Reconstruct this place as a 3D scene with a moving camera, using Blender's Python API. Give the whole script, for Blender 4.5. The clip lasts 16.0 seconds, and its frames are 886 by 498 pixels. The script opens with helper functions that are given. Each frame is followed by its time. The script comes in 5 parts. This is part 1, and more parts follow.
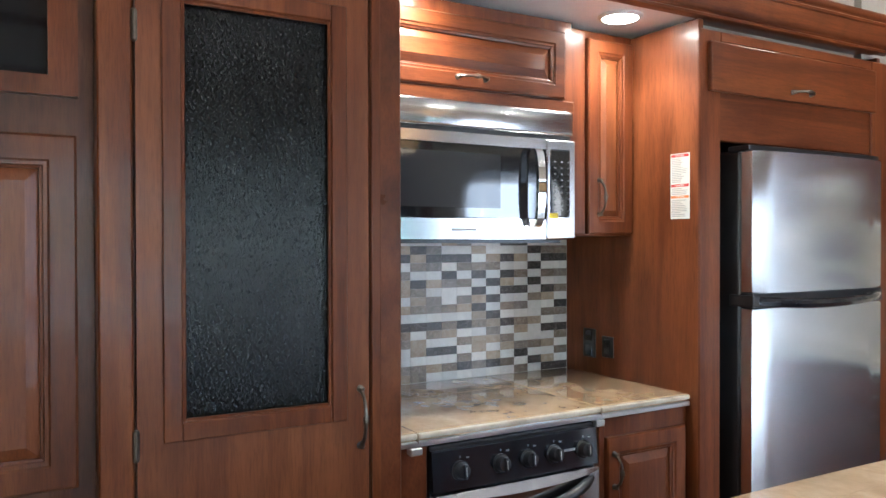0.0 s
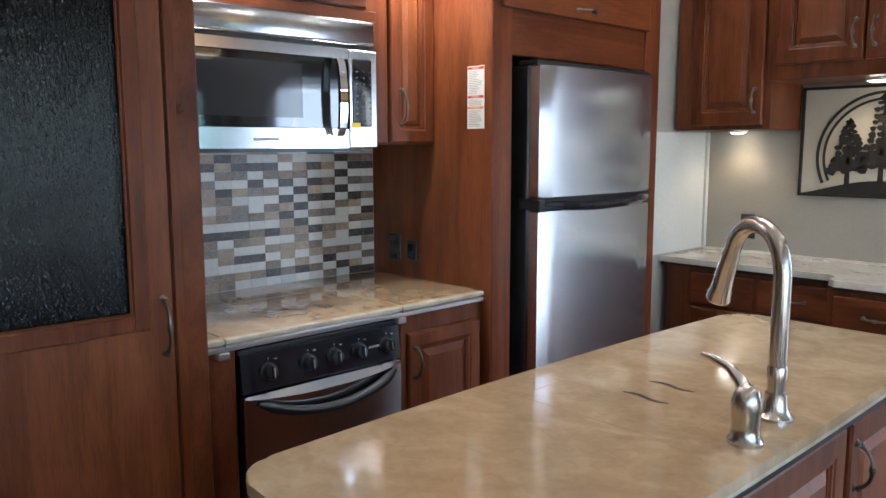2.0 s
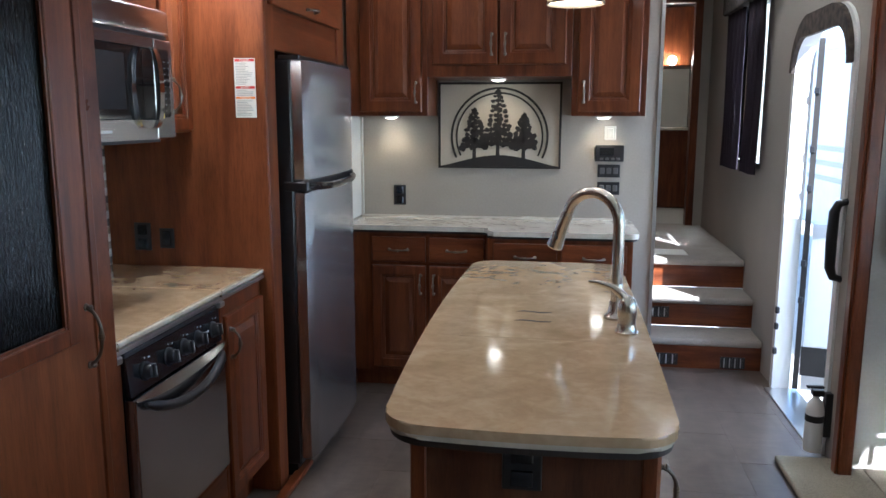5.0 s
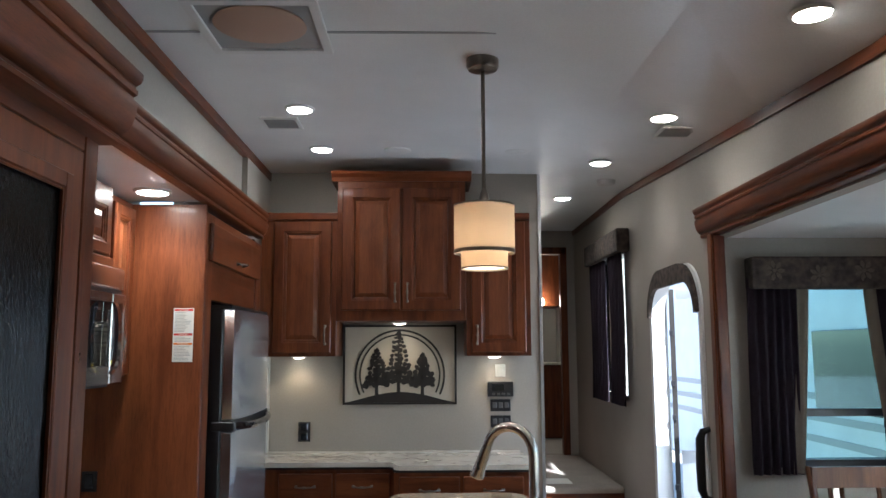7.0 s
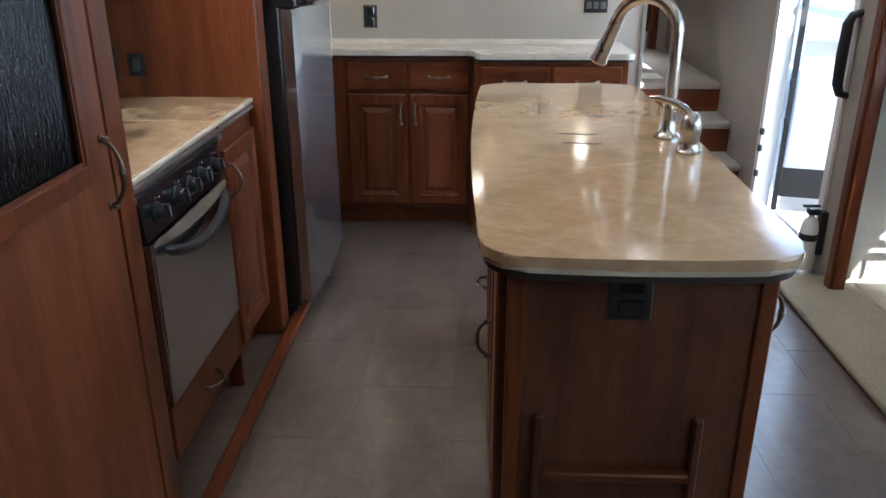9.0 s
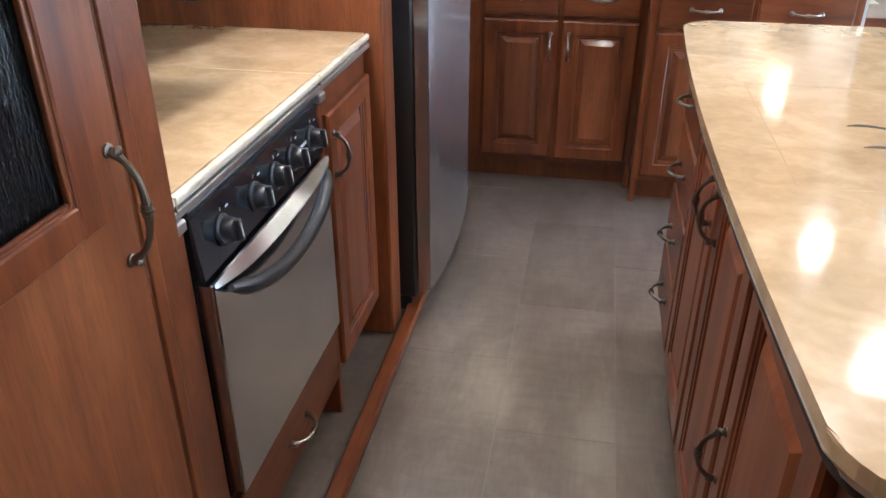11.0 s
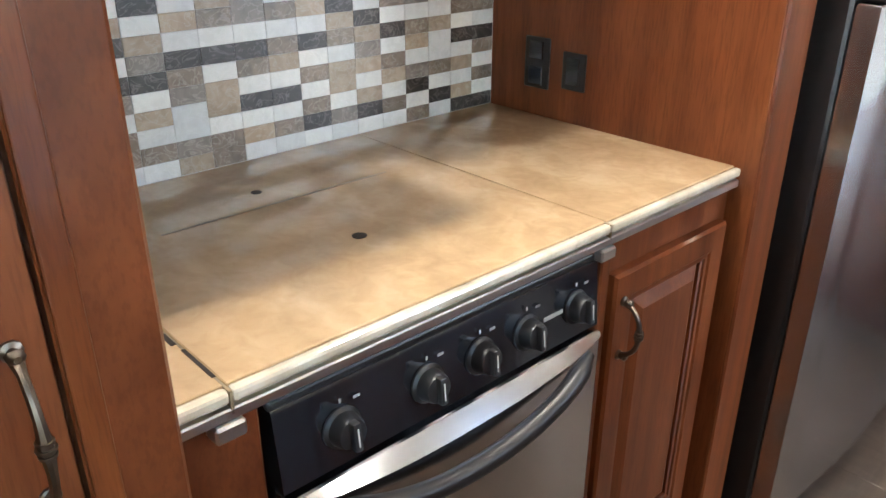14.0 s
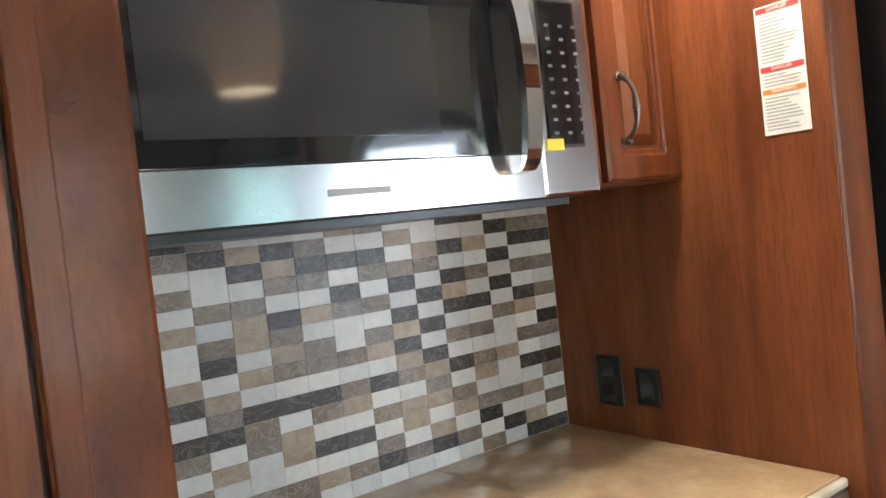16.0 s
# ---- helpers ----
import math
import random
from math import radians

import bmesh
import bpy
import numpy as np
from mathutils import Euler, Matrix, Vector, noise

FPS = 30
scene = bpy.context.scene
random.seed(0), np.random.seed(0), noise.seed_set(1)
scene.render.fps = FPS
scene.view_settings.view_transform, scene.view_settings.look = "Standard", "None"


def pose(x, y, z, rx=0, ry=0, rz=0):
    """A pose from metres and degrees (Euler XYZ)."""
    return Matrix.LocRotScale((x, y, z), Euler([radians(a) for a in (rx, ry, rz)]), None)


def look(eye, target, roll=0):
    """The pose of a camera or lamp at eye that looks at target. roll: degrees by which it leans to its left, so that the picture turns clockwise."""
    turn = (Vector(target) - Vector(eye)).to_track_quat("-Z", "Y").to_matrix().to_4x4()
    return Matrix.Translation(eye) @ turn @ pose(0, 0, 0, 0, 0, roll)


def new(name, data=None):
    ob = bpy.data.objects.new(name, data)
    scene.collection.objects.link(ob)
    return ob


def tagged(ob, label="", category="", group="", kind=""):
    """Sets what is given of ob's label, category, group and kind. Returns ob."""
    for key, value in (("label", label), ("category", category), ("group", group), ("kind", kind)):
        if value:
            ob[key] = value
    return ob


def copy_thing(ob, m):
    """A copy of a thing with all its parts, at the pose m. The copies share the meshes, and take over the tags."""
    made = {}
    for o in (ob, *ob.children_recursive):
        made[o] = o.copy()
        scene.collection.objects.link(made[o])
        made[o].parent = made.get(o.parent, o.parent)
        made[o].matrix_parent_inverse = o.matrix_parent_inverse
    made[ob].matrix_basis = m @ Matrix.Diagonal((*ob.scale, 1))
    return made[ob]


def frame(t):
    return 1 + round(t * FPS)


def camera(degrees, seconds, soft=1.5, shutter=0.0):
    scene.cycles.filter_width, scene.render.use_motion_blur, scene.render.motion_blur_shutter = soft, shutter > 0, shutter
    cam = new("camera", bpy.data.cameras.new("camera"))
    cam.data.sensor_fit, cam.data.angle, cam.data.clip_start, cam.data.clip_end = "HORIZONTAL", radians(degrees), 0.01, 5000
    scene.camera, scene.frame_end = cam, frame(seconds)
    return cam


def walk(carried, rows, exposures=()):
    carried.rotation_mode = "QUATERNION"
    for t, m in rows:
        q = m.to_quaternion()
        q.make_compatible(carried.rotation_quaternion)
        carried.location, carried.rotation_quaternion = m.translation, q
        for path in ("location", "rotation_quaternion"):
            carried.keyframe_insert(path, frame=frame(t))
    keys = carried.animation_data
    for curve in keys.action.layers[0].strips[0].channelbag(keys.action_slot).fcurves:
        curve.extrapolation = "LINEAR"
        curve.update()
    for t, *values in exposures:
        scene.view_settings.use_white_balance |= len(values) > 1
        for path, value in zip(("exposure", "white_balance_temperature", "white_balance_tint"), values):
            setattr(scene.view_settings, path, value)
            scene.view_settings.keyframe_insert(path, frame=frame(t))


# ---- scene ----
cam = camera(59.3, 16.0)
EXPOSURES = [(0.0, 3.2, 5600, 10), (1.5, 2.88, 5550, 10), (3.2, 2.7, 5400, 10), (5.3, 2.62, 5150, 10), (7.3, 2.15, 5450, 10), (8.0, 1.92, 5350, 10), (8.7, 2.6, 5350, 10), (10.8, 3.98, 5450, 10), (12.0, 4.2, 5550, 10), (13.0, 4.1, 5700, 10), (14.5, 3.6, 6100, 10), (16.0, 3.38, 6200, 10)]
PATH = [
    (0, (-0.32, 0.237, 1.409), (-2.046, 1.248, 1.388), -0.1),
    (0.5, (-0.299, 0.236, 1.414), (-1.948, 1.368, 1.379), -0.0),
    (1, (-0.256, 0.261, 1.404), (-1.849, 1.466, 1.31), -0.3),
    (1.5, (-0.222, 0.279, 1.408), (-1.759, 1.541, 1.194), -0.2),
    (2, (-0.215, 0.222, 1.422), (-1.653, 1.587, 1.158), -0.1),
    (2.5, (-0.306, 0.074, 1.413), (-1.56, 1.62, 1.215), -0.2),
    (3, (-0.383, -0.052, 1.422), (-1.461, 1.615, 1.18), -0.4),
    (3.2, (-0.417, -0.082, 1.43), (-1.443, 1.611, 1.144), -0.2),
    (5.3, (-1.0, -0.685, 1.488), (-1.218, 1.278, 1.171), -0.2),
    (5.5, (-0.984, -0.746, 1.486), (-1.174, 1.229, 1.24), -0.3),
    (6, (-0.969, -0.861, 1.487), (-1.105, 1.134, 1.424), -0.5),
    (6.5, (-1.063, -0.929, 1.511), (-1.101, 1.068, 1.62), -0.2),
    (7, (-1.154, -0.96, 1.531), (-1.114, 1.024, 1.784), -0.2),
    (7.5, (-1.176, -0.968, 1.536), (-1.129, 1.024, 1.714), -0.0),
    (8, (-1.22, -0.815, 1.497), (-1.197, 1.179, 1.346), -0.1),
    (8.5, (-1.259, -0.616, 1.435), (-1.292, 1.316, 0.917), -0.4),
    (8.7, (-1.275, -0.544, 1.423), (-1.335, 1.352, 0.79), -0.3),
    (10.8, (-1.595, 0.216, 1.342), (-1.776, 1.98, 0.417), 0.6),
    (11, (-1.537, 0.297, 1.363), (-1.867, 2.025, 0.41), 0.0),
    (11.5, (-1.546, 0.471, 1.34), (-2.094, 2.142, 0.388), 0.5),
    (12, (-1.594, 0.621, 1.312), (-2.291, 2.23, 0.351), 2.1),
    (12.5, (-1.579, 0.741, 1.324), (-2.498, 2.207, 0.321), 1.7),
    (13, (-1.52, 0.847, 1.321), (-2.647, 2.131, 0.28), 0.0),
    (13.5, (-1.493, 0.911, 1.332), (-2.753, 2.093, 0.324), -0.5),
    (14, (-1.474, 0.922, 1.36), (-2.815, 2.145, 0.52), -0.0),
    (14.5, (-1.47, 0.942, 1.37), (-2.907, 2.171, 0.719), -1.5),
    (15, (-1.419, 0.965, 1.38), (-2.974, 2.137, 0.924), -3.8),
    (15.5, (-1.459, 0.96, 1.396), (-3.029, 2.167, 1.116), -5.3),
    (16, (-1.456, 0.955, 1.393), (-3.054, 2.156, 1.328), -6.3),
]
walk(cam, [(t, look(eye, target, roll)) for t, eye, target, roll in PATH], EXPOSURES)

# ---- world, sun, exposure ----
SUN_FROM = Vector((0.58, -1.0, 1.10)).normalized()
world = bpy.data.worlds.new("world")
scene.world = world
world.use_nodes = True
wn, wl = world.node_tree.nodes, world.node_tree.links
sky = wn.new("ShaderNodeTexSky")
sky.sky_type, sky.sun_disc = "NISHITA", False
sky.sun_elevation = math.asin(SUN_FROM.z)
sky.sun_rotation = math.atan2(SUN_FROM.x, SUN_FROM.y)
wl.new(sky.outputs[0], wn["Background"].inputs[0])
wn["Background"].inputs[1].default_value = 0.10
sun = new("sun", bpy.data.lights.new("sun", "SUN"))
sun.data.energy, sun.data.angle, sun.data.color = 5.0, radians(0.53), (1.0, 0.95, 0.88)
sun.matrix_world = look(SUN_FROM * 30, (0, 0, 0))


def daylight(name, eye, target, w, h, watts):
    """An area lamp added at an opening to strengthen the sky's light."""
    d = bpy.data.lights.new(name, "AREA")
    d.shape, d.size, d.size_y, d.energy, d.color = "RECTANGLE", w, h, watts, (0.78, 0.89, 1.0)
    o = new(name, d)
    o.matrix_world = look(eye, target)
    return o


# ---- materials ----
def material(name, base=(0.5, 0.5, 0.5), rough=0.5, metal=0.0, emit=None, power=0.0, coat=0.0):
    m = bpy.data.materials.new(name)
    m.use_nodes = True
    b = m.node_tree.nodes["Principled BSDF"]
    b.inputs["Base Color"].default_value = (*base, 1)
    b.inputs["Roughness"].default_value = rough
    b.inputs["Metallic"].default_value = metal
    b.inputs["Coat Weight"].default_value = coat
    b.inputs["Coat Roughness"].default_value = 0.07
    if emit:
        b.inputs["Emission Color"].default_value = (*emit, 1)
        b.inputs["Emission Strength"].default_value = power
    return m


def ramp(nt, source, stops):
    r = nt.nodes.new("ShaderNodeValToRGB")
    e = r.color_ramp.elements
    e[0].position, e[0].color = stops[0][0], (*stops[0][1], 1)
    e[1].position, e[1].color = stops[-1][0], (*stops[-1][1], 1)
    for p, c in stops[1:-1]:
        k = e.new(p)
        k.color = (*c, 1)
    nt.links.new(source, r.inputs[0])
    return r.outputs[0]


def noise_at(nt, scale, detail=4, stretch=(1, 1, 1), distortion=0.0, offset=None):
    tc = nt.nodes.new("ShaderNodeNewGeometry")
    mp = nt.nodes.new("ShaderNodeMapping")
    mp.inputs["Scale"].default_value = stretch
    nt.links.new(tc.outputs["Position"], mp.inputs[0])
    if offset is not None:
        nt.links.new(offset, mp.inputs["Location"])
    n = nt.nodes.new("ShaderNodeTexNoise")
    n.inputs["Scale"].default_value, n.inputs["Detail"].default_value = scale, detail
    n.inputs["Distortion"].default_value = distortion
    nt.links.new(mp.outputs[0], n.inputs[0])
    return n.outputs["Fac"]


def mix(nt, fac, a, b, kind="MIX"):
    n = nt.nodes.new("ShaderNodeMix")
    n.data_type, n.blend_type = "RGBA", kind
    for socket, v in ((n.inputs[0], fac), (n.inputs[6], a), (n.inputs[7], b)):
        if hasattr(v, "node"):
            nt.links.new(v, socket)
        else:
            socket.default_value = v if isinstance(v, float) else (*v, 1)
    return n.outputs[2]


def bump(m, height, strength=0.2, distance=0.002):
    nt = m.node_tree
    b = nt.nodes.new("ShaderNodeBump")
    b.inputs["Strength"].default_value, b.inputs["Distance"].default_value = strength, distance
    nt.links.new(height, b.inputs["Height"])
    nt.links.new(b.outputs[0], nt.nodes["Principled BSDF"].inputs["Normal"])


def colour(m, out):
    m.node_tree.links.new(out, m.node_tree.nodes["Principled BSDF"].inputs["Base Color"])


def roughness(m, source, lo, hi):
    nt = m.node_tree
    r = nt.nodes.new("ShaderNodeMapRange")
    r.inputs["To Min"].default_value, r.inputs["To Max"].default_value = lo, hi
    nt.links.new(source, r.inputs[0])
    nt.links.new(r.outputs[0], nt.nodes["Principled BSDF"].inputs["Roughness"])


def wood(name, dark, mid, light, stretch=(9, 9, 0.7), rough=0.34, spread=1.0, figure=0.6):
    """Stained cherry: long grain along the stretch's small axis, broad figure, slight tone steps from piece to piece."""
    m = material(name, mid, rough, coat=0.12)
    m.node_tree.nodes["Principled BSDF"].inputs["Specular IOR Level"].default_value = 0.32
    nt = m.node_tree
    info = nt.nodes.new("ShaderNodeObjectInfo")
    sh = nt.nodes.new("ShaderNodeVectorMath")
    sh.operation = "SCALE"
    comb = nt.nodes.new("ShaderNodeCombineXYZ")
    for i in range(3):
        nt.links.new(info.outputs["Random"], comb.inputs[i])
    nt.links.new(comb.outputs[0], sh.inputs[0])
    sh.inputs["Scale"].default_value = 17.0
    broad = noise_at(nt, 1.6, 3, stretch, 1.2, sh.outputs[0])
    fine = noise_at(nt, 14.0, 5, stretch, 0.2, sh.outputs[0])
    blot = noise_at(nt, 6.5, 5, (1.0, 1.0, 0.55) if stretch[2] < 1 else (1, 1, 1), 1.1, sh.outputs[0])
    c = ramp(nt, broad, [(0.25, dark), (0.5, mid), (0.78, light)])
    g = ramp(nt, fine, [(0.35, (0.72, 0.68, 0.64)), (0.6, (1, 1, 1))])
    c = mix(nt, 0.55, c, g, "MULTIPLY")
    t = ramp(nt, blot, [(0.3, (0.66, 0.62, 0.6)), (0.5, (0.95, 0.94, 0.93)), (0.7, (1.14, 1.12, 1.08))])
    c = mix(nt, figure, c, t, "MULTIPLY")
    pores = noise_at(nt, 52.0, 3, stretch, 0.0, sh.outputs[0])
    c = mix(nt, 0.4, c, ramp(nt, pores, [(0.36, (0.62, 0.56, 0.50)), (0.52, (1.04, 1.04, 1.04))]), "MULTIPLY")
    tone = ramp(nt, info.outputs["Random"], [(0.0, (0.86, 0.86, 0.86)), (1.0, (1.1, 1.08, 1.05))])
    c = mix(nt, spread * 0.7, c, tone, "MULTIPLY")
    colour(m, c)
    roughness(m, blot, rough - 0.08, rough + 0.1)
    bump(m, fine, 0.12, 0.0006)
    return m


CHERRY = wood("cherry_upright", (0.074, 0.0180, 0.0060), (0.142, 0.0378, 0.0112), (0.208, 0.0625, 0.0182))
CHERRY_X = wood("cherry_along_x", (0.074, 0.0180, 0.0060), (0.142, 0.0378, 0.0112), (0.208, 0.0625, 0.0182), (0.7, 9, 9))
CHERRY_Y = wood("cherry_along_y", (0.074, 0.0180, 0.0060), (0.142, 0.0378, 0.0112), (0.208, 0.0625, 0.0182), (9, 0.7, 9))
FIGURED = wood("figured_cherry", (0.050, 0.0140, 0.0060), (0.112, 0.0310, 0.0114), (0.190, 0.0570, 0.0200), (3.4, 3.4, 1.5), 0.3, 1.0, 0.95)
VENEER = wood("cherry_veneer", (0.114, 0.0315, 0.0104), (0.178, 0.0515, 0.0168), (0.246, 0.0800, 0.0262), (6, 6, 0.5), 0.4)
DARKWOOD = wood("dark_end_panel", (0.062, 0.021, 0.010), (0.100, 0.035, 0.016), (0.135, 0.052, 0.024), (7, 7, 0.6), 0.42)
# near-black brown: painted shade in recess and holes, and dark worktop edge strips
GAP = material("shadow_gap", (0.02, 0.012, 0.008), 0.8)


def laminate(name, deep, mid, pale):
    m = material(name, mid, 0.2, coat=0.6)
    nt = m.node_tree
    a = noise_at(nt, 7.0, 6, (1, 1.2, 1), 0.9)
    b = noise_at(nt, 34.0, 5, (1, 1, 1), 0.8)
    c = ramp(nt, a, [(0.34, deep), (0.52, mid), (0.70, pale)])
    d = ramp(nt, b, [(0.36, (0.90, 0.88, 0.84)), (0.62, (1.05, 1.05, 1.04))])
    colour(m, mix(nt, 0.7, c, d, "MULTIPLY"))
    roughness(m, b, 0.08, 0.15)
    return m


COUNTER = laminate("tan_solid_surface", (0.385, 0.265, 0.155), (0.44, 0.308, 0.182), (0.52, 0.385, 0.245))
EDGE = laminate("pale_worktop_edge", (0.42, 0.36, 0.28), (0.52, 0.46, 0.37), (0.62, 0.56, 0.47))
PALETOP = laminate("pale_solid_surface", (0.58, 0.53, 0.46), (0.63, 0.585, 0.51), (0.67, 0.63, 0.56))


def steel(name, stretch, base=(0.50, 0.51, 0.53), rough=0.22):
    m = material(name, base, rough, 1.0)
    nt = m.node_tree
    n = noise_at(nt, 40.0, 2, stretch)
    big = noise_at(nt, 3.0, 2)
    roughness(m, n, rough - 0.02, rough + 0.03)
    m.node_tree.nodes["Principled BSDF"].inputs["Anisotropic"].default_value = 0.75
    colour(m, ramp(nt, big, [(0.3, tuple(v * 0.9 for v in base)), (0.7, tuple(v * 1.06 for v in base))]))
    return m


STEEL = steel("brushed_steel", (8, 0.15, 8), (0.58, 0.585, 0.60), 0.17)
STEEL.node_tree.nodes["Principled BSDF"].inputs["Anisotropic"].default_value = 0.15
FAINTJOINT = material("faint_joint", (0.36, 0.255, 0.155), 0.25)
JOINTTAN = material("tan_joint", (0.20, 0.145, 0.085), 0.5)
KEYPRINT = material("dim_key_print", (0.14, 0.14, 0.14), 0.6)
NICKEL = material("brushed_nickel", (0.55, 0.50, 0.44), 0.24, 1.0)
PEWTER = material("antique_pewter", (0.20, 0.17, 0.14), 0.3, 1.0)
CHROME = material("polished_chrome", (0.75, 0.75, 0.76), 0.08, 1.0)
BLACK = material("black_plastic", (0.016, 0.016, 0.018), 0.32)
BLACKGLOSS = material("black_enamel", (0.012, 0.014, 0.018), 0.12, coat=0.5)
SMOKED = material("smoked_glass", (0.012, 0.013, 0.015), 0.04, coat=1.0)
IRON = material("black_iron", (0.018, 0.015, 0.013), 0.55)
WHITEPL = material("white_plastic", (0.72, 0.72, 0.70), 0.4)
GREYPL = material("grey_plastic", (0.35, 0.35, 0.35), 0.45)
DARKGREY = material("dark_grey_plastic", (0.085, 0.085, 0.088), 0.35)
ALU = material("aluminium_trim", (0.7, 0.71, 0.72), 0.3, 1.0)
PRINT = material("grey_print", (0.35, 0.35, 0.35), 0.6)
RED = material("red_print", (0.55, 0.05, 0.04), 0.5)
ORANGE = material("orange_print", (0.75, 0.22, 0.03), 0.5)
YELLOW = material("yellow_sticker", (0.85, 0.62, 0.04), 0.5)
PAPER = material("white_sticker", (0.70, 0.69, 0.64), 0.5)
LAMP = material("lit_lens", (0.9, 0.9, 0.85), 0.4, emit=(1.0, 0.90, 0.72), power=15.0)
PUCK = material("lit_puck_lens", (0.9, 0.88, 0.8), 0.4, emit=(1.0, 0.86, 0.62), power=4.6)


def plaster(name, base, scale=90.0, strength=0.15, stain=0.06, rough=0.6):
    m = material(name, base, rough)
    nt = m.node_tree
    fine, big = noise_at(nt, scale, 3), noise_at(nt, 2.2, 4)
    colour(m, mix(nt, 1.0, ramp(nt, big, [(0.3, tuple(v * (1 - stain) for v in base)), (0.7, tuple(min(1, v * (1 + stain)) for v in base))]),
                  ramp(nt, fine, [(0.3, (0.93, 0.93, 0.92)), (0.7, (1, 1, 1))]), "MULTIPLY"))
    bump(m, fine, strength, 0.001)
    return m


WALLMAT = plaster("beige_vinyl_wall", (0.345, 0.312, 0.268))
CEILMAT = plaster("white_ceiling_panel", (0.78, 0.785, 0.78), 140.0, 0.25, 0.06, 0.34)
WHITETRIM = plaster("white_trim", (0.55, 0.54, 0.50), 60.0, 0.05)


def textured_glass():
    m = material("rain_glass", (0.020, 0.023, 0.026), 0.16)
    m.node_tree.nodes["Principled BSDF"].inputs["IOR"].default_value = 1.36
    nt = m.node_tree
    n = noise_at(nt, 165.0, 3, (1, 1, 0.17), 0.5)
    w = noise_at(nt, 260.0, 2, (1, 1, 0.5))
    bump(m, n, 1.0, 0.004)
    colour(m, ramp(nt, w, [(0.45, (0.004, 0.0045, 0.005)), (0.75, (0.012, 0.013, 0.014))]))
    return m


RAIN = textured_glass()


def vinyl(name, dark, light):
    m = material(name, light, 0.42, coat=0.3)
    m.node_tree.nodes["Principled BSDF"].inputs["Coat Roughness"].default_value = 0.2
    nt = m.node_tree
    info = nt.nodes.new("ShaderNodeObjectInfo")
    big, fine = noise_at(nt, 3.5, 5, (2.2, 0.9, 1), 0.8), noise_at(nt, 24.0, 6, (3, 0.6, 1), 0.5)
    c = ramp(nt, big, [(0.3, dark), (0.7, light)])
    c = mix(nt, 0.5, c, ramp(nt, fine, [(0.35, (0.74, 0.72, 0.7)), (0.65, (1.08, 1.08, 1.08))]), "MULTIPLY")
    c = mix(nt, 0.8, c, ramp(nt, info.outputs["Random"], [(0.0, (0.86, 0.85, 0.84)), (1.0, (1.12, 1.12, 1.12))]), "MULTIPLY")
    cross = noise_at(nt, 11.0, 5, (0.8, 3.0, 1), 0.9)
    c = mix(nt, 0.55, c, ramp(nt, cross, [(0.35, (0.80, 0.79, 0.78)), (0.65, (1.12, 1.12, 1.12))]), "MULTIPLY")
    colour(m, c)
    roughness(m, fine, 0.26, 0.44)
    bump(m, fine, 0.1, 0.0006)
    return m


VINYL = vinyl("grey_brown_vinyl", (0.080, 0.059, 0.046), (0.134, 0.104, 0.084))
GROUT = material("vinyl_joint", (0.122, 0.097, 0.079), 0.5)


def fuzz(name, dark, light, scale=220.0):
    m = material(name, light, 0.95)
    nt = m.node_tree
    f, b = noise_at(nt, scale, 3), noise_at(nt, 6.0, 4)
    colour(m, mix(nt, 0.7, ramp(nt, f, [(0.3, dark), (0.7, light)]), ramp(nt, b, [(0.3, (0.85, 0.85, 0.85)), (0.7, (1.1, 1.1, 1.1))]), "MULTIPLY"))
    bump(m, f, 0.6, 0.004)
    return m


CARPET = fuzz("tan_carpet", (0.20, 0.17, 0.12), (0.33, 0.29, 0.22))
STEPCARPET = fuzz("taupe_carpet", (0.26, 0.22, 0.19), (0.40, 0.36, 0.31))
PLUM = fuzz("plum_curtain", (0.020, 0.012, 0.020), (0.045, 0.028, 0.042), 300.0)
VALANCE = fuzz("floral_valance", (0.020, 0.014, 0.012), (0.085, 0.062, 0.048), 26.0)
DULLTAN = fuzz("dull_tan_weave", (0.070, 0.054, 0.042), (0.115, 0.090, 0.068), 160.0)
TANCLOTH = fuzz("tan_curtain_band", (0.22, 0.17, 0.13), (0.31, 0.25, 0.19), 300.0)
SHADEMAT = material("linen_shade", (0.62, 0.53, 0.42), 0.8)
_nt = SHADEMAT.node_tree
_tr, _mx = _nt.nodes.new("ShaderNodeBsdfTranslucent"), _nt.nodes.new("ShaderNodeMixShader")
_tr.inputs[0].default_value = (0.66, 0.56, 0.43, 1)
_mx.inputs[0].default_value = 0.5
_nt.links.new(_nt.nodes["Principled BSDF"].outputs[0], _mx.inputs[1])
_nt.links.new(_tr.outputs[0], _mx.inputs[2])
_nt.links.new(_mx.outputs[0], _nt.nodes["Material Output"].inputs[0])
SHADELIT = material("lit_inner_shade", (0.8, 0.7, 0.55), 0.8, emit=(1.0, 0.78, 0.50), power=1.4)
PANE = material("window_pane", (0.80, 0.90, 0.90), 0.02)
PANE.node_tree.nodes["Principled BSDF"].inputs["Transmission Weight"].default_value = 1.0
PANE.node_tree.nodes["Principled BSDF"].inputs["IOR"].default_value = 1.1
TEAL = material("teal_pane", (0.34, 0.56, 0.545), 0.02)
TEAL.node_tree.nodes["Principled BSDF"].inputs["Transmission Weight"].default_value = 1.0
TEAL.node_tree.nodes["Principled BSDF"].inputs["IOR"].default_value = 1.1
GRAVEL = plaster("pale_gravel", (0.42, 0.40, 0.36), 30.0, 0.8, 0.15)
GELCOAT = plaster("white_gelcoat", (0.72, 0.74, 0.74), 4.0, 0.0, 0.03)


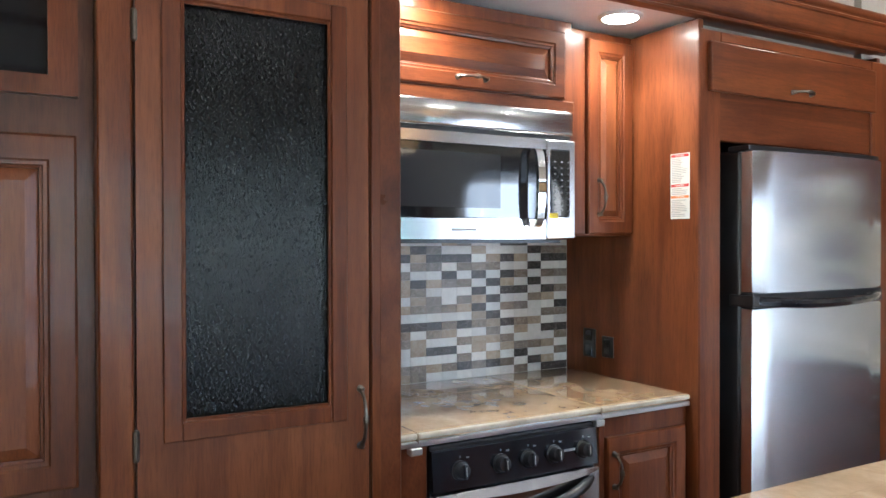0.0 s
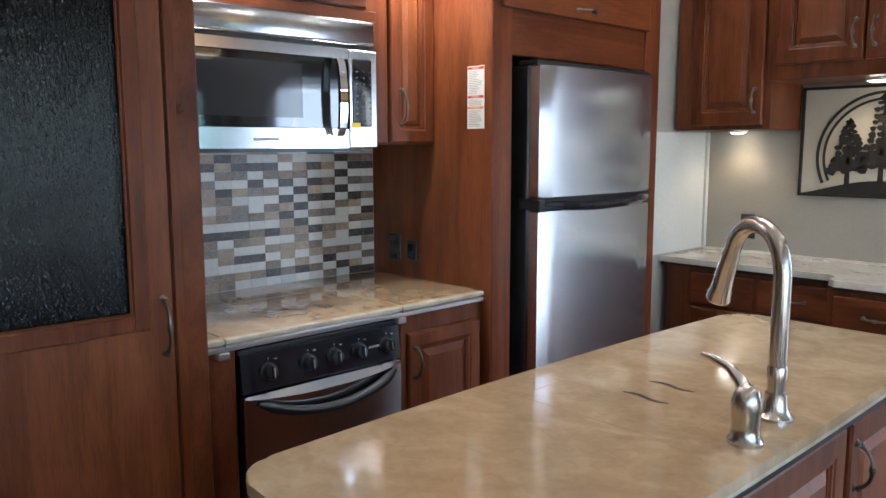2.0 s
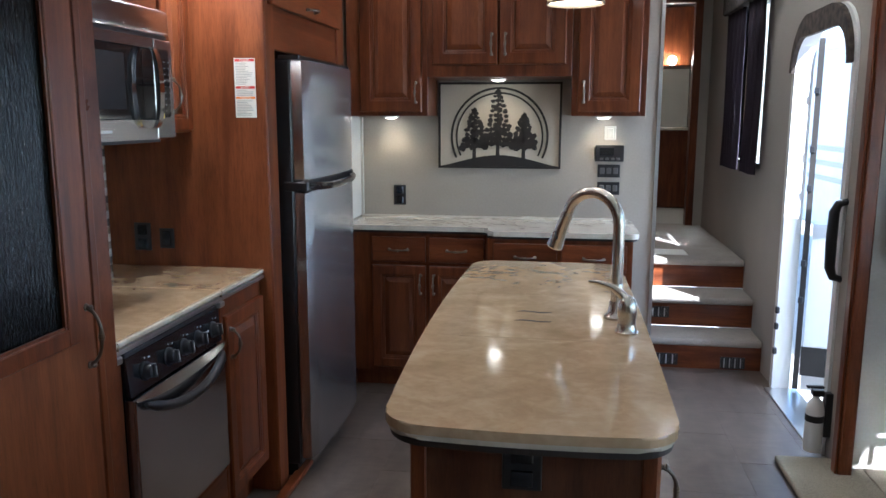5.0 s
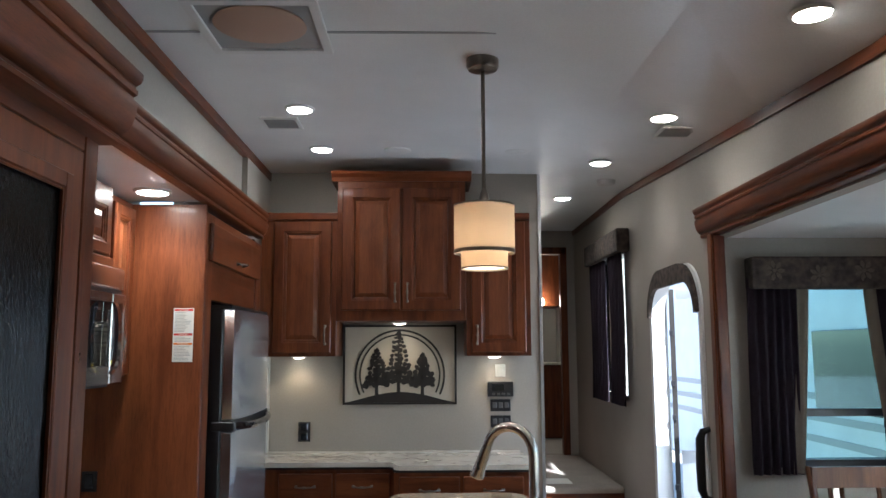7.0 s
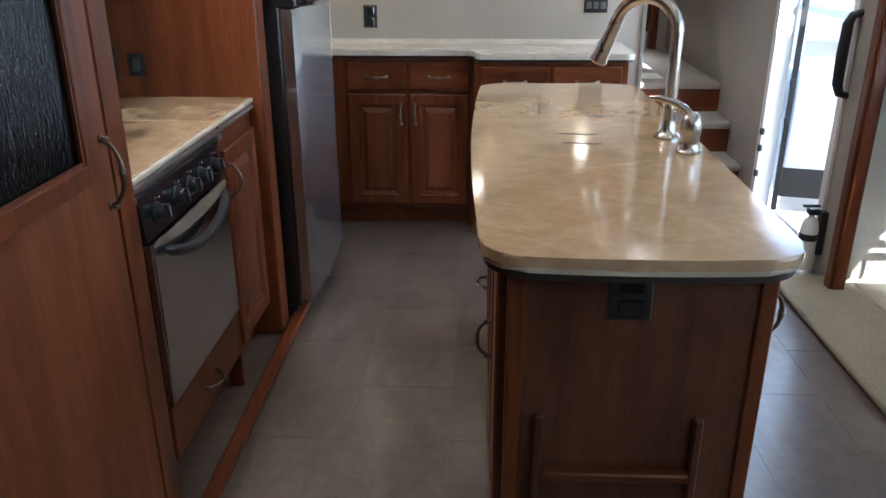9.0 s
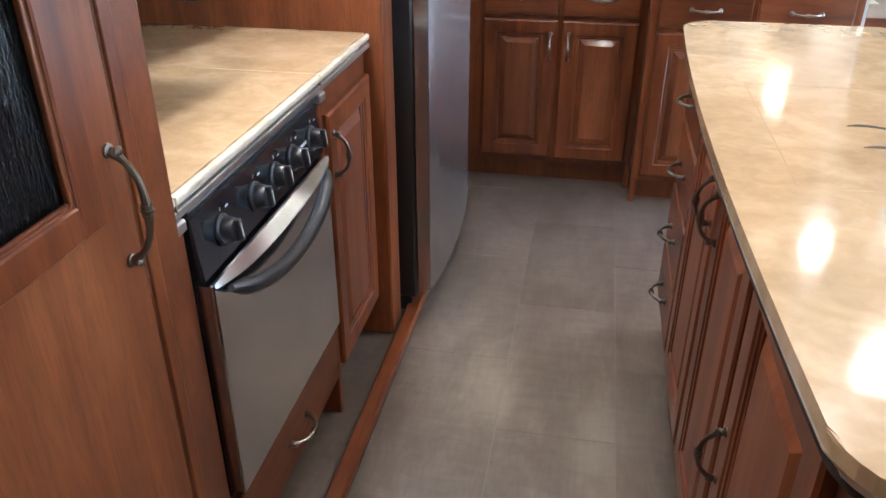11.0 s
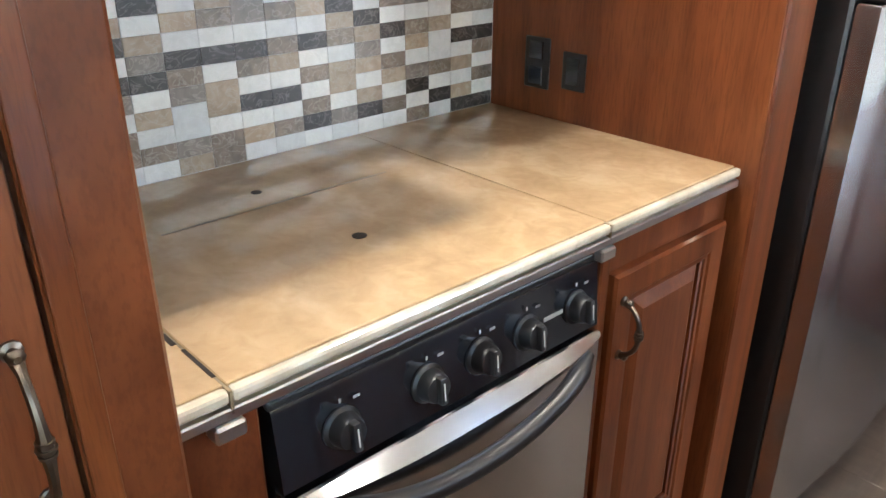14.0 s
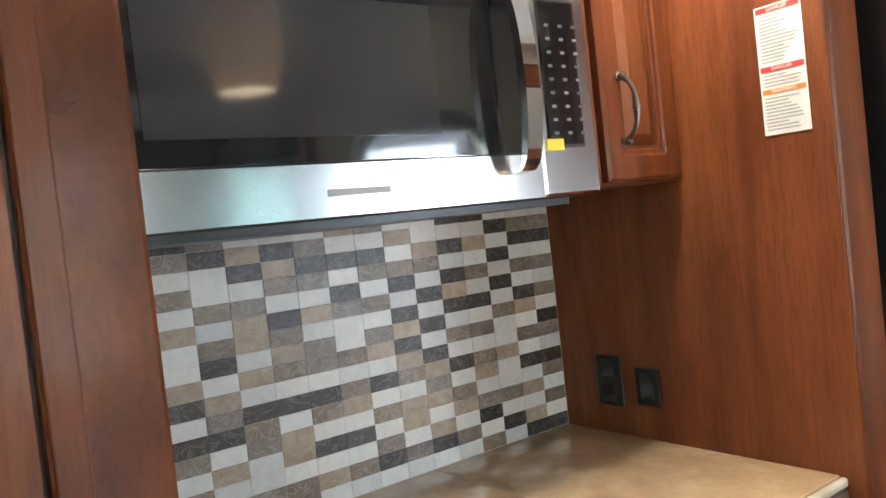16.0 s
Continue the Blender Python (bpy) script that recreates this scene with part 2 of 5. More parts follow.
# ---- mesh helpers ----
def part(name, bm, mat, parent=None, label="", m=None, smooth=False):
    """Links a bmesh as one mesh object, under its parent where there is one."""
    if m is not None:
        bm.transform(m)
    bmesh.ops.recalc_face_normals(bm, faces=bm.faces)
    me = bpy.data.meshes.new(name)
    bm.to_mesh(me)
    bm.free()
    for p in me.polygons:
        p.use_smooth = smooth
    if smooth:
        me.set_sharp_from_angle(angle=radians(38))
    me.materials.append(mat)
    o = new(name, me)
    if parent is not None:
        o.parent = parent
        o.matrix_parent_inverse = parent.matrix_world.inverted()
    return tagged(o, label)


def thing(name, label, category, group="", at=(0, 0, 0), kind=""):
    o = new(name)
    o.empty_display_size = 0.05
    o.location = at
    bpy.context.view_layer.update()
    return tagged(o, label, category, group, kind)


def box(bm, x0, x1, y0, y1, z0, z1, bevel=0.0, seg=1):
    vs = bmesh.ops.create_cube(bm, size=1.0, matrix=Matrix.Translation(((x0 + x1) / 2, (y0 + y1) / 2, (z0 + z1) / 2)) @ Matrix.Diagonal((x1 - x0, y1 - y0, z1 - z0, 1)))["verts"]
    if bevel:
        es = {e for v in vs for e in v.link_edges}
        bmesh.ops.bevel(bm, geom=list(es), offset=bevel, segments=seg, affect="EDGES", profile=0.5)
    return bm


def B(x0, x1, y0, y1, z0, z1, bevel=0.0, seg=1):
    return box(bmesh.new(), x0, x1, y0, y1, z0, z1, bevel, seg)


def tube(bm, pts, r, seg=8):
    """A round bar along pts; r is one radius or one for each point."""
    pts = [Vector(p) for p in pts]
    rs = r if isinstance(r, (list, tuple)) else [r] * len(pts)
    rings, ref = [], None
    for i, p in enumerate(pts):
        d = (pts[min(i + 1, len(pts) - 1)] - pts[max(i - 1, 0)]).normalized()
        if ref is None:
            ref = d.orthogonal().normalized()
        ref = (ref - d * ref.dot(d)).normalized()
        s = d.cross(ref)
        rings.append([bm.verts.new(p + (ref * math.cos(a) + s * math.sin(a)) * rs[i]) for a in (2 * math.pi * k / seg for k in range(seg))])
    for a, b in zip(rings, rings[1:]):
        for k in range(seg):
            bm.faces.new((a[k], a[(k + 1) % seg], b[(k + 1) % seg], b[k]))
    bm.faces.new(rings[0][::-1])
    bm.faces.new(rings[-1])
    return bm


def lathe(bm, profile, seg=24, m=None):
    """A turned body: (radius, height) pairs round the z axis."""
    rings = [[bm.verts.new((r * math.cos(2 * math.pi * k / seg), r * math.sin(2 * math.pi * k / seg), z)) for k in range(seg)] for r, z in profile]
    for a, b in zip(rings, rings[1:]):
        for k in range(seg):
            bm.faces.new((a[k], a[(k + 1) % seg], b[(k + 1) % seg], b[k]))
    bm.faces.new(rings[0][::-1])
    bm.faces.new(rings[-1])
    if m is not None:
        bmesh.ops.transform(bm, matrix=m, verts=[v for g in rings for v in g])
    return bm


def prism(bm, outline, z0, z1, m=None):
    """An upright slab over a closed outline of (x, y)."""
    lo, hi = [bm.verts.new((x, y, z0)) for x, y in outline], [bm.verts.new((x, y, z1)) for x, y in outline]
    n = len(outline)
    for k in range(n):
        bm.faces.new((lo[k], lo[(k + 1) % n], hi[(k + 1) % n], hi[k]))
    bm.faces.new(lo[::-1])
    bm.faces.new(hi)
    if m is not None:
        bmesh.ops.transform(bm, matrix=m, verts=lo + hi)
    return bm


def extrude_profile(bm, profile, a, b, axis="y"):
    """A moulding: (across, up) pairs drawn from a to b along x or y."""
    def at(u, z, s):
        return (u, s, z) if axis == "y" else (s, u, z)
    lo, hi = [bm.verts.new(at(u, z, a)) for u, z in profile], [bm.verts.new(at(u, z, b)) for u, z in profile]
    n = len(profile)
    for k in range(n):
        bm.faces.new((lo[k], lo[(k + 1) % n], hi[(k + 1) % n], hi[k]))
    bm.faces.new(lo[::-1])
    bm.faces.new(hi)
    return bm


def face_of(side, x, y, z):
    """A frame at (x, y, z) whose u runs right and v up on a face seen from the front, and n towards the viewer."""
    u, n = {"+x": ((0, 1, 0), (1, 0, 0)), "-y": ((1, 0, 0), (0, -1, 0)), "-x": ((0, -1, 0), (-1, 0, 0)), "+y": ((-1, 0, 0), (0, 1, 0))}[side]
    return Matrix(((u[0], 0, n[0], x), (u[1], 0, n[1], y), (u[2], 1, n[2], z), (0, 0, 0, 1)))


def rounded(x0, x1, y0, y1, r, seg=6):
    out = []
    for cx, cy, a0 in ((x1 - r, y1 - r, 0), (x0 + r, y1 - r, 90), (x0 + r, y0 + r, 180), (x1 - r, y0 + r, 270)):
        out += [(cx + r * math.cos(radians(a0 + 90 * k / seg)), cy + r * math.sin(radians(a0 + 90 * k / seg))) for k in range(seg + 1)]
    return out


def pull(parent, m, length=0.10, upright=True):
    """A bowed pewter pull with two posts and a ringed middle."""
    bm = bmesh.new()
    h = length / 2
    pts, rs = [], []
    for k in range(13):
        s = -1 + k / 6
        a, n = s * h, 0.006 + 0.029 * (1 - abs(s) ** 3)
        pts.append((0, a, n) if upright else (a, 0, n))
        rs.append(0.0042 + 0.0022 * math.exp(-(s * 5) ** 2) + (0.003 if abs(s) > 0.9 else 0))
    tube(bm, pts, rs, 8)
    for s in (-1, 1):
        c = (0, s * h, 0) if upright else (s * h, 0, 0)
        lathe(bm, [(0.009, 0), (0.009, 0.003), (0.005, 0.005), (0.0045, 0.011), (0.007, 0.014), (0.003, 0.018)], 10, Matrix.Translation(c))
    for d in (-0.006, 0.0, 0.006):
        c = Vector((0, d, 0.035) if upright else (d, 0, 0.035))
        e = Vector((0, 0.0012, 0) if upright else (0.0012, 0, 0))
        tube(bm, [c - e, c + e], 0.0082 if d == 0 else 0.0072, 10)
    return part("handle", bm, PEWTER, parent, "pewter bow handle", m, True)


def frustum(bm, u0, u1, v0, v1, inset, n0, n1):
    lo = [bm.verts.new(p) for p in ((u0, v0, n0), (u1, v0, n0), (u1, v1, n0), (u0, v1, n0))]
    hi = [bm.verts.new(p) for p in ((u0 + inset, v0 + inset, n1), (u1 - inset, v0 + inset, n1), (u1 - inset, v1 - inset, n1), (u0 + inset, v1 - inset, n1))]
    for k in range(4):
        bm.faces.new((lo[k], lo[(k + 1) % 4], hi[(k + 1) % 4], hi[k]))
    bm.faces.new(hi)
    bm.faces.new(lo[::-1])


def panel_door(parent, m, w, h, handle="", fr=0.055, flat=False, name="door", grain=None):
    """A raised-panel front at the frame m: two stiles, two rails, the panel and its pull. handle: l, r, b, t or c with an optional offset."""
    mat = grain or CHERRY
    bm = bmesh.new()
    if flat:
        box(bm, 0, w, 0, h, 0, 0.019, 0.005, 2)
        door = part(name, bm, mat, parent, "", m)
    else:
        loops = []
        for ins, n in ((0, 0), (0, 0.015), (0.005, 0.020), (fr - 0.004, 0.020), (fr, 0.0165), (fr + 0.007, 0.0160), (fr + 0.009, 0.0125), (fr + 0.014, 0.0110), (fr + 0.016, 0.002)):
            loops.append([bm.verts.new(p) for p in ((ins, ins, n), (w - ins, ins, n), (w - ins, h - ins, n), (ins, h - ins, n))])
        for a, b in zip(loops, loops[1:]):
            for k in range(4):
                bm.faces.new((a[k], a[(k + 1) % 4], b[(k + 1) % 4], b[k]))
        bm.faces.new(loops[0][::-1])
        bm.faces.new(loops[-1])
        door = part(name, bm, mat, parent, "", m)
        bm = bmesh.new()
        frustum(bm, fr + 0.012, w - fr - 0.012, fr + 0.012, h - fr - 0.012, min(0.028, (w - 2 * fr) / 5), 0.004, 0.017)
        part("panel", bm, VENEER if grain is None else grain, door, "", m)
    if handle:
        hz = {"u": h - 0.10, "d": 0.10, "m": h / 2}.get(handle[1:2], h / 2)
        if handle[0] == "l":
            pull(door, m @ Matrix.Translation((fr / 2, hz, 0.020)))
        elif handle[0] == "r":
            pull(door, m @ Matrix.Translation((w - fr / 2, hz, 0.020)))
        elif handle[0] == "b":
            pull(door, m @ Matrix.Translation((w / 2, 0.030, 0.020)), upright=False)
        else:
            pull(door, m @ Matrix.Translation((w / 2, h / 2, 0.020)), upright=False)
    return door


# ---- structure ----
CEIL = 2.62


def struct(name, bm, mat, label, parent=None):
    o = part(name, bm, mat, parent, label)
    if parent is None:
        tagged(o, kind="structure")
    return o


def many(*boxes):
    bm = bmesh.new()
    for b in boxes:
        box(bm, *b)
    return bm


floor = struct("floor", many((-2.035, 0.30, -4.3, 4.10, -0.06, -0.0009)), GROUT, "grey-brown vinyl tile floor with thin joints")
struct("floor_slide", many((-2.80, -2.035, -4.3, 3.26, -0.06, -0.001), (-2.18, -2.035, 3.26, 4.10, -0.06, -0.001)), VINYL, "grey-brown vinyl floor under the kitchen slide-out")
struct("floor_dinette", B(0.30, 1.20, -3.2, 2.70, -0.06, 0.035, 0.01), CARPET, "tan carpet on the dinette slide-out floor")
struct("wall_west", many((-2.21, -2.16, -4.3, 1.125, 2.10, CEIL), (-2.21, -2.16, 1.125, 2.248, 2.165, CEIL), (-2.21, -2.16, 2.248, 3.20, 2.10, CEIL), (-2.18, -2.13, 3.20, 3.87, -0.06, CEIL)), WALLMAT, "beige vinyl wall above the kitchen slide-out")
struct("wall_slide_back", many((-2.80, -2.722, -4.3, 3.26, -0.06, 2.60)), WALLMAT, "plain back wall of the kitchen slide-out")
struct("wall_north", many((-2.13, -0.463, 3.823, 3.87, -0.06, CEIL)), WALLMAT, "beige vinyl wall behind the pale worktop")
struct("wall_hall", many((-0.505, -0.463, 3.87, 6.3, -0.06, CEIL)), WALLMAT, "beige vinyl wall beside the carpeted steps")
struct("trim_wall_end", many((-0.466, -0.448, 3.812, 3.88, 0, CEIL - 0.01)), ALU, "thin pale metal strip on the wall's end")
struct("trim_corner", many((-2.13, -2.105, 3.800, 3.823, 0.92, 1.48), (-2.13, -2.118, 3.26, 3.80, 0.92, 1.48)), WHITETRIM, "white corner strip beside the pale worktop")
# curbside wall, with the entrance, the hall window and the dinette opening cut through
DOOR_Y0, DOOR_Y1, DOOR_TOP = 2.94, 3.76, 1.93
EX0, EX1 = 0.22, 0.28


def arch(y0, y1, top, r, seg=8):
    """Outline (y, z) of the upper edge of an opening with rounded corners, from y0 to y1."""
    out = [(y0, top - r)]
    out += [(y0 + r - r * math.cos(radians(90 * k / seg)), top - r + r * math.sin(radians(90 * k / seg))) for k in range(1, seg + 1)]
    out += [(y1 - r + r * math.sin(radians(90 * k / seg)), top - r + r * math.cos(radians(90 * k / seg))) for k in range(1, seg + 1)]
    return out


WY0, WY1, WZ0, WZ1 = 4.42, 5.15, 1.20, 2.18
bm = many((EX0, EX1, 2.70, DOOR_Y0, -0.06, CEIL), (EX0, EX1, DOOR_Y1, WY0, -0.06, CEIL), (EX0, EX1, WY0, WY1, -0.06, WZ0), (EX0, EX1, WY0, WY1, WZ1, CEIL),
          (EX0, EX1, WY1, 6.3, -0.06, CEIL), (EX0, EX1, -4.3, 2.70, 2.05, CEIL + 0.02), (EX0, EX1, -4.3, -3.2, -0.06, 2.10))
edge = arch(DOOR_Y0, DOOR_Y1, DOOR_TOP, 0.20)
for (ya, za), (yb, zb) in zip(edge, edge[1:]):
    if abs(yb - ya) > 1e-6:
        prism(bm, [(ya, za), (yb, zb), (yb, CEIL), (ya, CEIL)], EX0, EX1, Matrix(((0, 0, 1, 0), (1, 0, 0, 0), (0, 1, 0, 0), (0, 0, 0, 1))))
struct("wall_east", bm, WALLMAT, "beige vinyl curbside wall with the entrance opening")
# dinette slide-out
PY = 2.70
NX0, NX1, NZ0, NZ1 = 0.47, 1.10, 1.00, 1.83
bm = bmesh.new()
loops = [[bm.verts.new((x, y, z)) for x, z in c] for y, c in ((PY, ((EX1, -0.06), (1.25, -0.06), (1.25, 2.05), (EX1, 2.05))), (PY, ((NX0, NZ0), (NX1, NZ0), (NX1, NZ1), (NX0, NZ1))),
         (PY + 0.05, ((NX0, NZ0), (NX1, NZ0), (NX1, NZ1), (NX0, NZ1))), (PY + 0.05, ((EX1, -0.06), (1.25, -0.06), (1.25, 2.05), (EX1, 2.05))))]
for a, b in zip(loops, loops[1:] + loops[:1]):
    for k in range(4):
        bm.faces.new((a[k], a[(k + 1) % 4], b[(k + 1) % 4], b[k]))
struct("wall_dinette_end", bm, WALLMAT, "beige end wall of the dinette slide-out with a window")
OY0, OY1, OZ0, OZ1 = -0.20, 1.95, 0.85, 1.92
# opening of the added second window, sized for the daylight it admits
QY0, QY1 = -2.2, -1.0
struct("wall_dinette_outer", many((1.20, 1.25, OY1, PY, -0.06, 2.05), (1.20, 1.25, OY0, OY1, -0.06, OZ0), (1.20, 1.25, OY0, OY1, OZ1, 2.05), (1.20, 1.25, QY1, OY0, -0.06, 2.05),
       (1.20, 1.25, QY0, QY1, -0.06, OZ0), (1.20, 1.25, QY0, QY1, OZ1, 2.05), (1.20, 1.25, -3.2, QY0, -0.06, 2.05)), WALLMAT, "beige outer wall of the dinette slide-out")
struct("wall_dinette_back", many((EX1, 1.25, -3.25, -3.2, -0.06, 2.05)), WALLMAT, "plain end wall of the dinette slide-out")
struct("ceiling_dinette", many((EX1, 1.25, -3.25, PY + 0.05, 2.05, 2.065)), CEILMAT, "white panel ceiling of the dinette slide-out")
struct("wall_south", many((-2.80, 0.28, -4.35, -4.3, -0.06, CEIL)), WALLMAT, "plain beige rear wall")
struct("wall_hall_end", many((-0.50, -0.40, 6.25, 6.3, 0.5, CEIL), (0.12, 0.22, 6.25, 6.3, 0.5, CEIL), (-0.40, 0.12, 6.25, 6.3, 2.46, CEIL), (-0.95, -0.50, 6.25, 6.3, 0.5, CEIL), (0.28, 0.75, 6.25, 6.3, 0.5, CEIL)), WALLMAT, "wall at the end of the hall round a doorway")


def ceil_z(y):
    """The roof bows down a little along the curbside."""
    return CEIL - max(0.0, min(0.17, 0.055 * (4.4 - y)))


bm = bmesh.new()
ys = [-4.35, 0.4, 1.3, 2.2, 3.1, 3.9, 4.4, 6.3]
rows = [[bm.verts.new((-2.80, y, CEIL)), bm.verts.new((-1.0, y, CEIL)), bm.verts.new((-0.35, y, CEIL - 0.25 * (CEIL - ceil_z(y)))), bm.verts.new((EX0 + 0.03, y, ceil_z(y)))] for y in ys]
uppers = [[bm.verts.new(v.co + Vector((0, 0, 0.04))) for v in r] for r in rows]
for g, flip in ((rows, False), (uppers, True)):
    for a, b in zip(g, g[1:]):
        for k in range(3):
            q = (a[k], b[k], b[k + 1], a[k + 1])
            bm.faces.new(q if not flip else q[::-1])
for a, b, c, d in zip(rows, rows[1:], uppers, uppers[1:]):
    bm.faces.new((a[0], c[0], d[0], b[0]))
    bm.faces.new((a[3], b[3], d[3], c[3]))
struct("ceiling", bm, CEILMAT, "white textured panel ceiling")
struct("trim_ceiling_seam", many((-2.15, 0.10, 1.62, 1.632, CEIL - 0.004, CEIL + 0.002)), GREYPL, "thin seam strip across the ceiling")
# wooden strips where walls meet the ceiling
struct("trim_ceiling_west", B(-2.162, -2.125, -4.3, 3.82, CEIL - 0.055, CEIL, 0.004), CHERRY_Y, "cherry strip along the ceiling")
bm = bmesh.new()
for (ya, yb) in zip(ys, ys[1:]):
    za, zb = ceil_z(ya), ceil_z(yb)
    prism(bm, [(ya, za - 0.045), (yb, zb - 0.045), (yb, zb), (ya, za)], EX0 - 0.014, EX0, Matrix(((0, 0, 1, 0), (1, 0, 0, 0), (0, 1, 0, 0), (0, 0, 0, 1))))
struct("trim_ceiling_east", bm, CHERRY_Y, "cherry strip along the curbside ceiling")
struct("ceiling_recess", many((-2.722, -2.07, 1.125, 2.248, 2.138, 2.16)), CEILMAT, "white ceiling panel above the cooking recess")


def crown(x, out, z0, z1, ya, yb, name, label):
    """A built-up cornice: fascia, cove and cap, growing from x by out metres."""
    s = 1 if out > 0 else -1
    o, h = abs(out), z1 - z0
    pr = [(0, 0), (0.46, 0.0), (0.54, 0.02), (0.56, 0.07), (0.50, 0.10), (0.50, 0.13)]
    pr += [(0.50 + 0.40 * math.sin(radians(a)), 0.60 - 0.46 * math.cos(radians(a))) for a in range(0, 91, 10)]
    pr += [(0.80, 0.62), (0.80, 0.68), (0.88, 0.70), (0.90, 0.76), (0.84, 0.79), (0.84, 0.83), (0.94, 0.86), (1.0, 0.92), (1.0, 1.0), (0, 1.0)]
    bm = extrude_profile(bmesh.new(), [(x + s * o * a, z0 + h * b) for a, b in pr], ya, yb)
    return tagged(part(name, bm, CHERRY_Y, None, label, None, True), kind="structure")


crown(-2.06, 0.12, 2.085, 2.285, -3.5, 1.135, "trim_crown_pantry", "deep cherry cornice above the pantry")
crown(-2.080, 0.062, 2.125, 2.26, 1.137, 3.26, "trim_crown_kitchen", "cherry cornice above the cooking recess and fridge")
struct("trim_slide_cap", many((-2.16, -2.06, -3.5, 3.26, 2.14, 2.19)), CHERRY_Y, "cherry board behind the cornice")
crown(EX0 + 0.004, -0.075, 2.06, 2.20, -3.3, 2.79, "trim_crown_dinette", "cherry cornice over the dinette opening")
# post at the dinette opening
bm = box(bmesh.new(), EX0 - 0.035, EX0 + 0.022, 2.63, 2.698, 0.0, 2.06, 0.008, 2)
box(bm, EX0 - 0.045, EX0 - 0.036, 2.635, 2.685, 0.0, 2.06, 0.004)
struct("trim_post", bm, CHERRY, "cherry post at the edge of the dinette opening")
struct("trim_slide_rail", B(-2.045, -2.0, -3.4, 2.46, 0.0, 0.024, 0.006), CHERRY_Y, "cherry rail along the slide-out floor edge")

# carpeted steps up to the hall: risers of cherry, treads of carpet
steps = tagged(new("stairs"), "three carpeted steps with cherry risers up to the hall", "stairs", kind="structure")
SX0, SX1 = -0.463, 0.22
for k, (y0, z) in enumerate(((4.06, 0.19), (4.33, 0.38), (4.62, 0.57))):
    y1 = (4.33, 4.62, 6.3)[k]
    part("riser", B(SX0, SX1, y0, y0 + 0.02, z - 0.19, z - 0.045, 0.0), CHERRY_X, steps)
    bm = B(SX0, SX1 - 0.002, y0 - 0.035, y1 + 0.0, z - 0.045, z, 0.018, 3)
    part("tread", bm, STEPCARPET, steps, "taupe carpet tread with a rounded nose", None, True)
for k, (x, w, y, z) in enumerate(((-0.34, 0.17, 4.055, 0.055), (0.06, 0.14, 4.055, 0.045), (-0.36, 0.16, 4.325, 0.275))):
    v = part("vent", B(x - w / 2, x + w / 2, y - 0.004, y, z - 0.035, z + 0.035), BLACK, steps, "black floor vent grille")
    for j in range(9):
        part("slat", B(x - w / 2 + w * (j + 0.2) / 9, x - w / 2 + w * (j + 0.6) / 9, y - 0.008, y - 0.004, z - 0.028, z + 0.028), GREYPL if j % 2 else BLACK, v)
# hall end: dark room with a mirror cabinet behind
struct("wall_bedroom", many((-0.9, 0.7, 7.9, 7.95, 0.5, CEIL), (-0.95, -0.9, 6.3, 7.95, 0.5, CEIL), (0.7, 0.75, 6.3, 7.95, 0.5, CEIL), (-0.95, 0.75, 6.3, 7.95, 0.5, 0.57), (-0.95, 0.75, 6.3, 7.95, CEIL, CEIL + 0.03)), WALLMAT, "plain walls of the room beyond the hall")
bm = many((-0.40, -0.34, 6.22, 6.31, 0.57, 2.46), (0.08, 0.14, 6.22, 6.31, 0.57, 2.46), (-0.40, 0.14, 6.22, 6.31, 2.40, 2.46))
struct("trim_hall_doorway", bm, CHERRY, "cherry casing round the doorway at the hall's end")

# ---- entrance ----
bm = bmesh.new()
outer, inner = arch(DOOR_Y0 - 0.045, DOOR_Y1 + 0.045, DOOR_TOP + 0.045, 0.235), arch(DOOR_Y0 + 0.004, DOOR_Y1 - 0.004, DOOR_TOP - 0.004, 0.196)
outer, inner = [(DOOR_Y0 - 0.045, 0.0)] + outer + [(DOOR_Y1 + 0.045, 0.0)], [(DOOR_Y0 + 0.004, 0.0)] + inner + [(DOOR_Y1 - 0.004, 0.0)]
TURN = Matrix(((0, 0, 1, 0), (1, 0, 0, 0), (0, 1, 0, 0), (0, 0, 0, 1)))
for k in range(len(outer) - 1):
    prism(bm, [outer[k], outer[k + 1], inner[k + 1], inner[k]], EX0 - 0.012, EX1 + 0.02, TURN)
bmesh.ops.remove_doubles(bm, verts=bm.verts, dist=1e-5)
frame_door = struct("door_frame", bm, WHITEPL, "pale frame round the open entrance with rounded top corners")
part("sill", B(EX0 - 0.05, EX1 + 0.06, DOOR_Y0, DOOR_Y1, -0.02, 0.008, 0.003), ALU, frame_door, "aluminium door sill")
for z in (0.22, 0.36, 0.45):
    part("hinge", B(EX0 - 0.022, EX0 - 0.002, DOOR_Y1 - 0.022, DOOR_Y1 + 0.004, z - 0.018, z + 0.018, 0.004), BLACK, frame_door, "dark latch fitting")
# half-round fabric cap over the doorway
bm = bmesh.new()
cap_o, cap_i = arch(DOOR_Y0 - 0.02, DOOR_Y1 + 0.02, DOOR_TOP + 0.05, 0.27), arch(DOOR_Y0 + 0.012, DOOR_Y1 - 0.012, DOOR_TOP - 0.055, 0.17)
for k in range(len(cap_o) - 1):
    prism(bm, [cap_o[k], cap_o[k + 1], cap_i[k + 1], cap_i[k]], EX0 - 0.035, EX0 - 0.013, TURN)
bmesh.ops.remove_doubles(bm, verts=bm.verts, dist=1e-5)
tagged(part("door_valance", bm, VALANCE, None), "dark patterned fabric trim arching over the entrance", "valance")
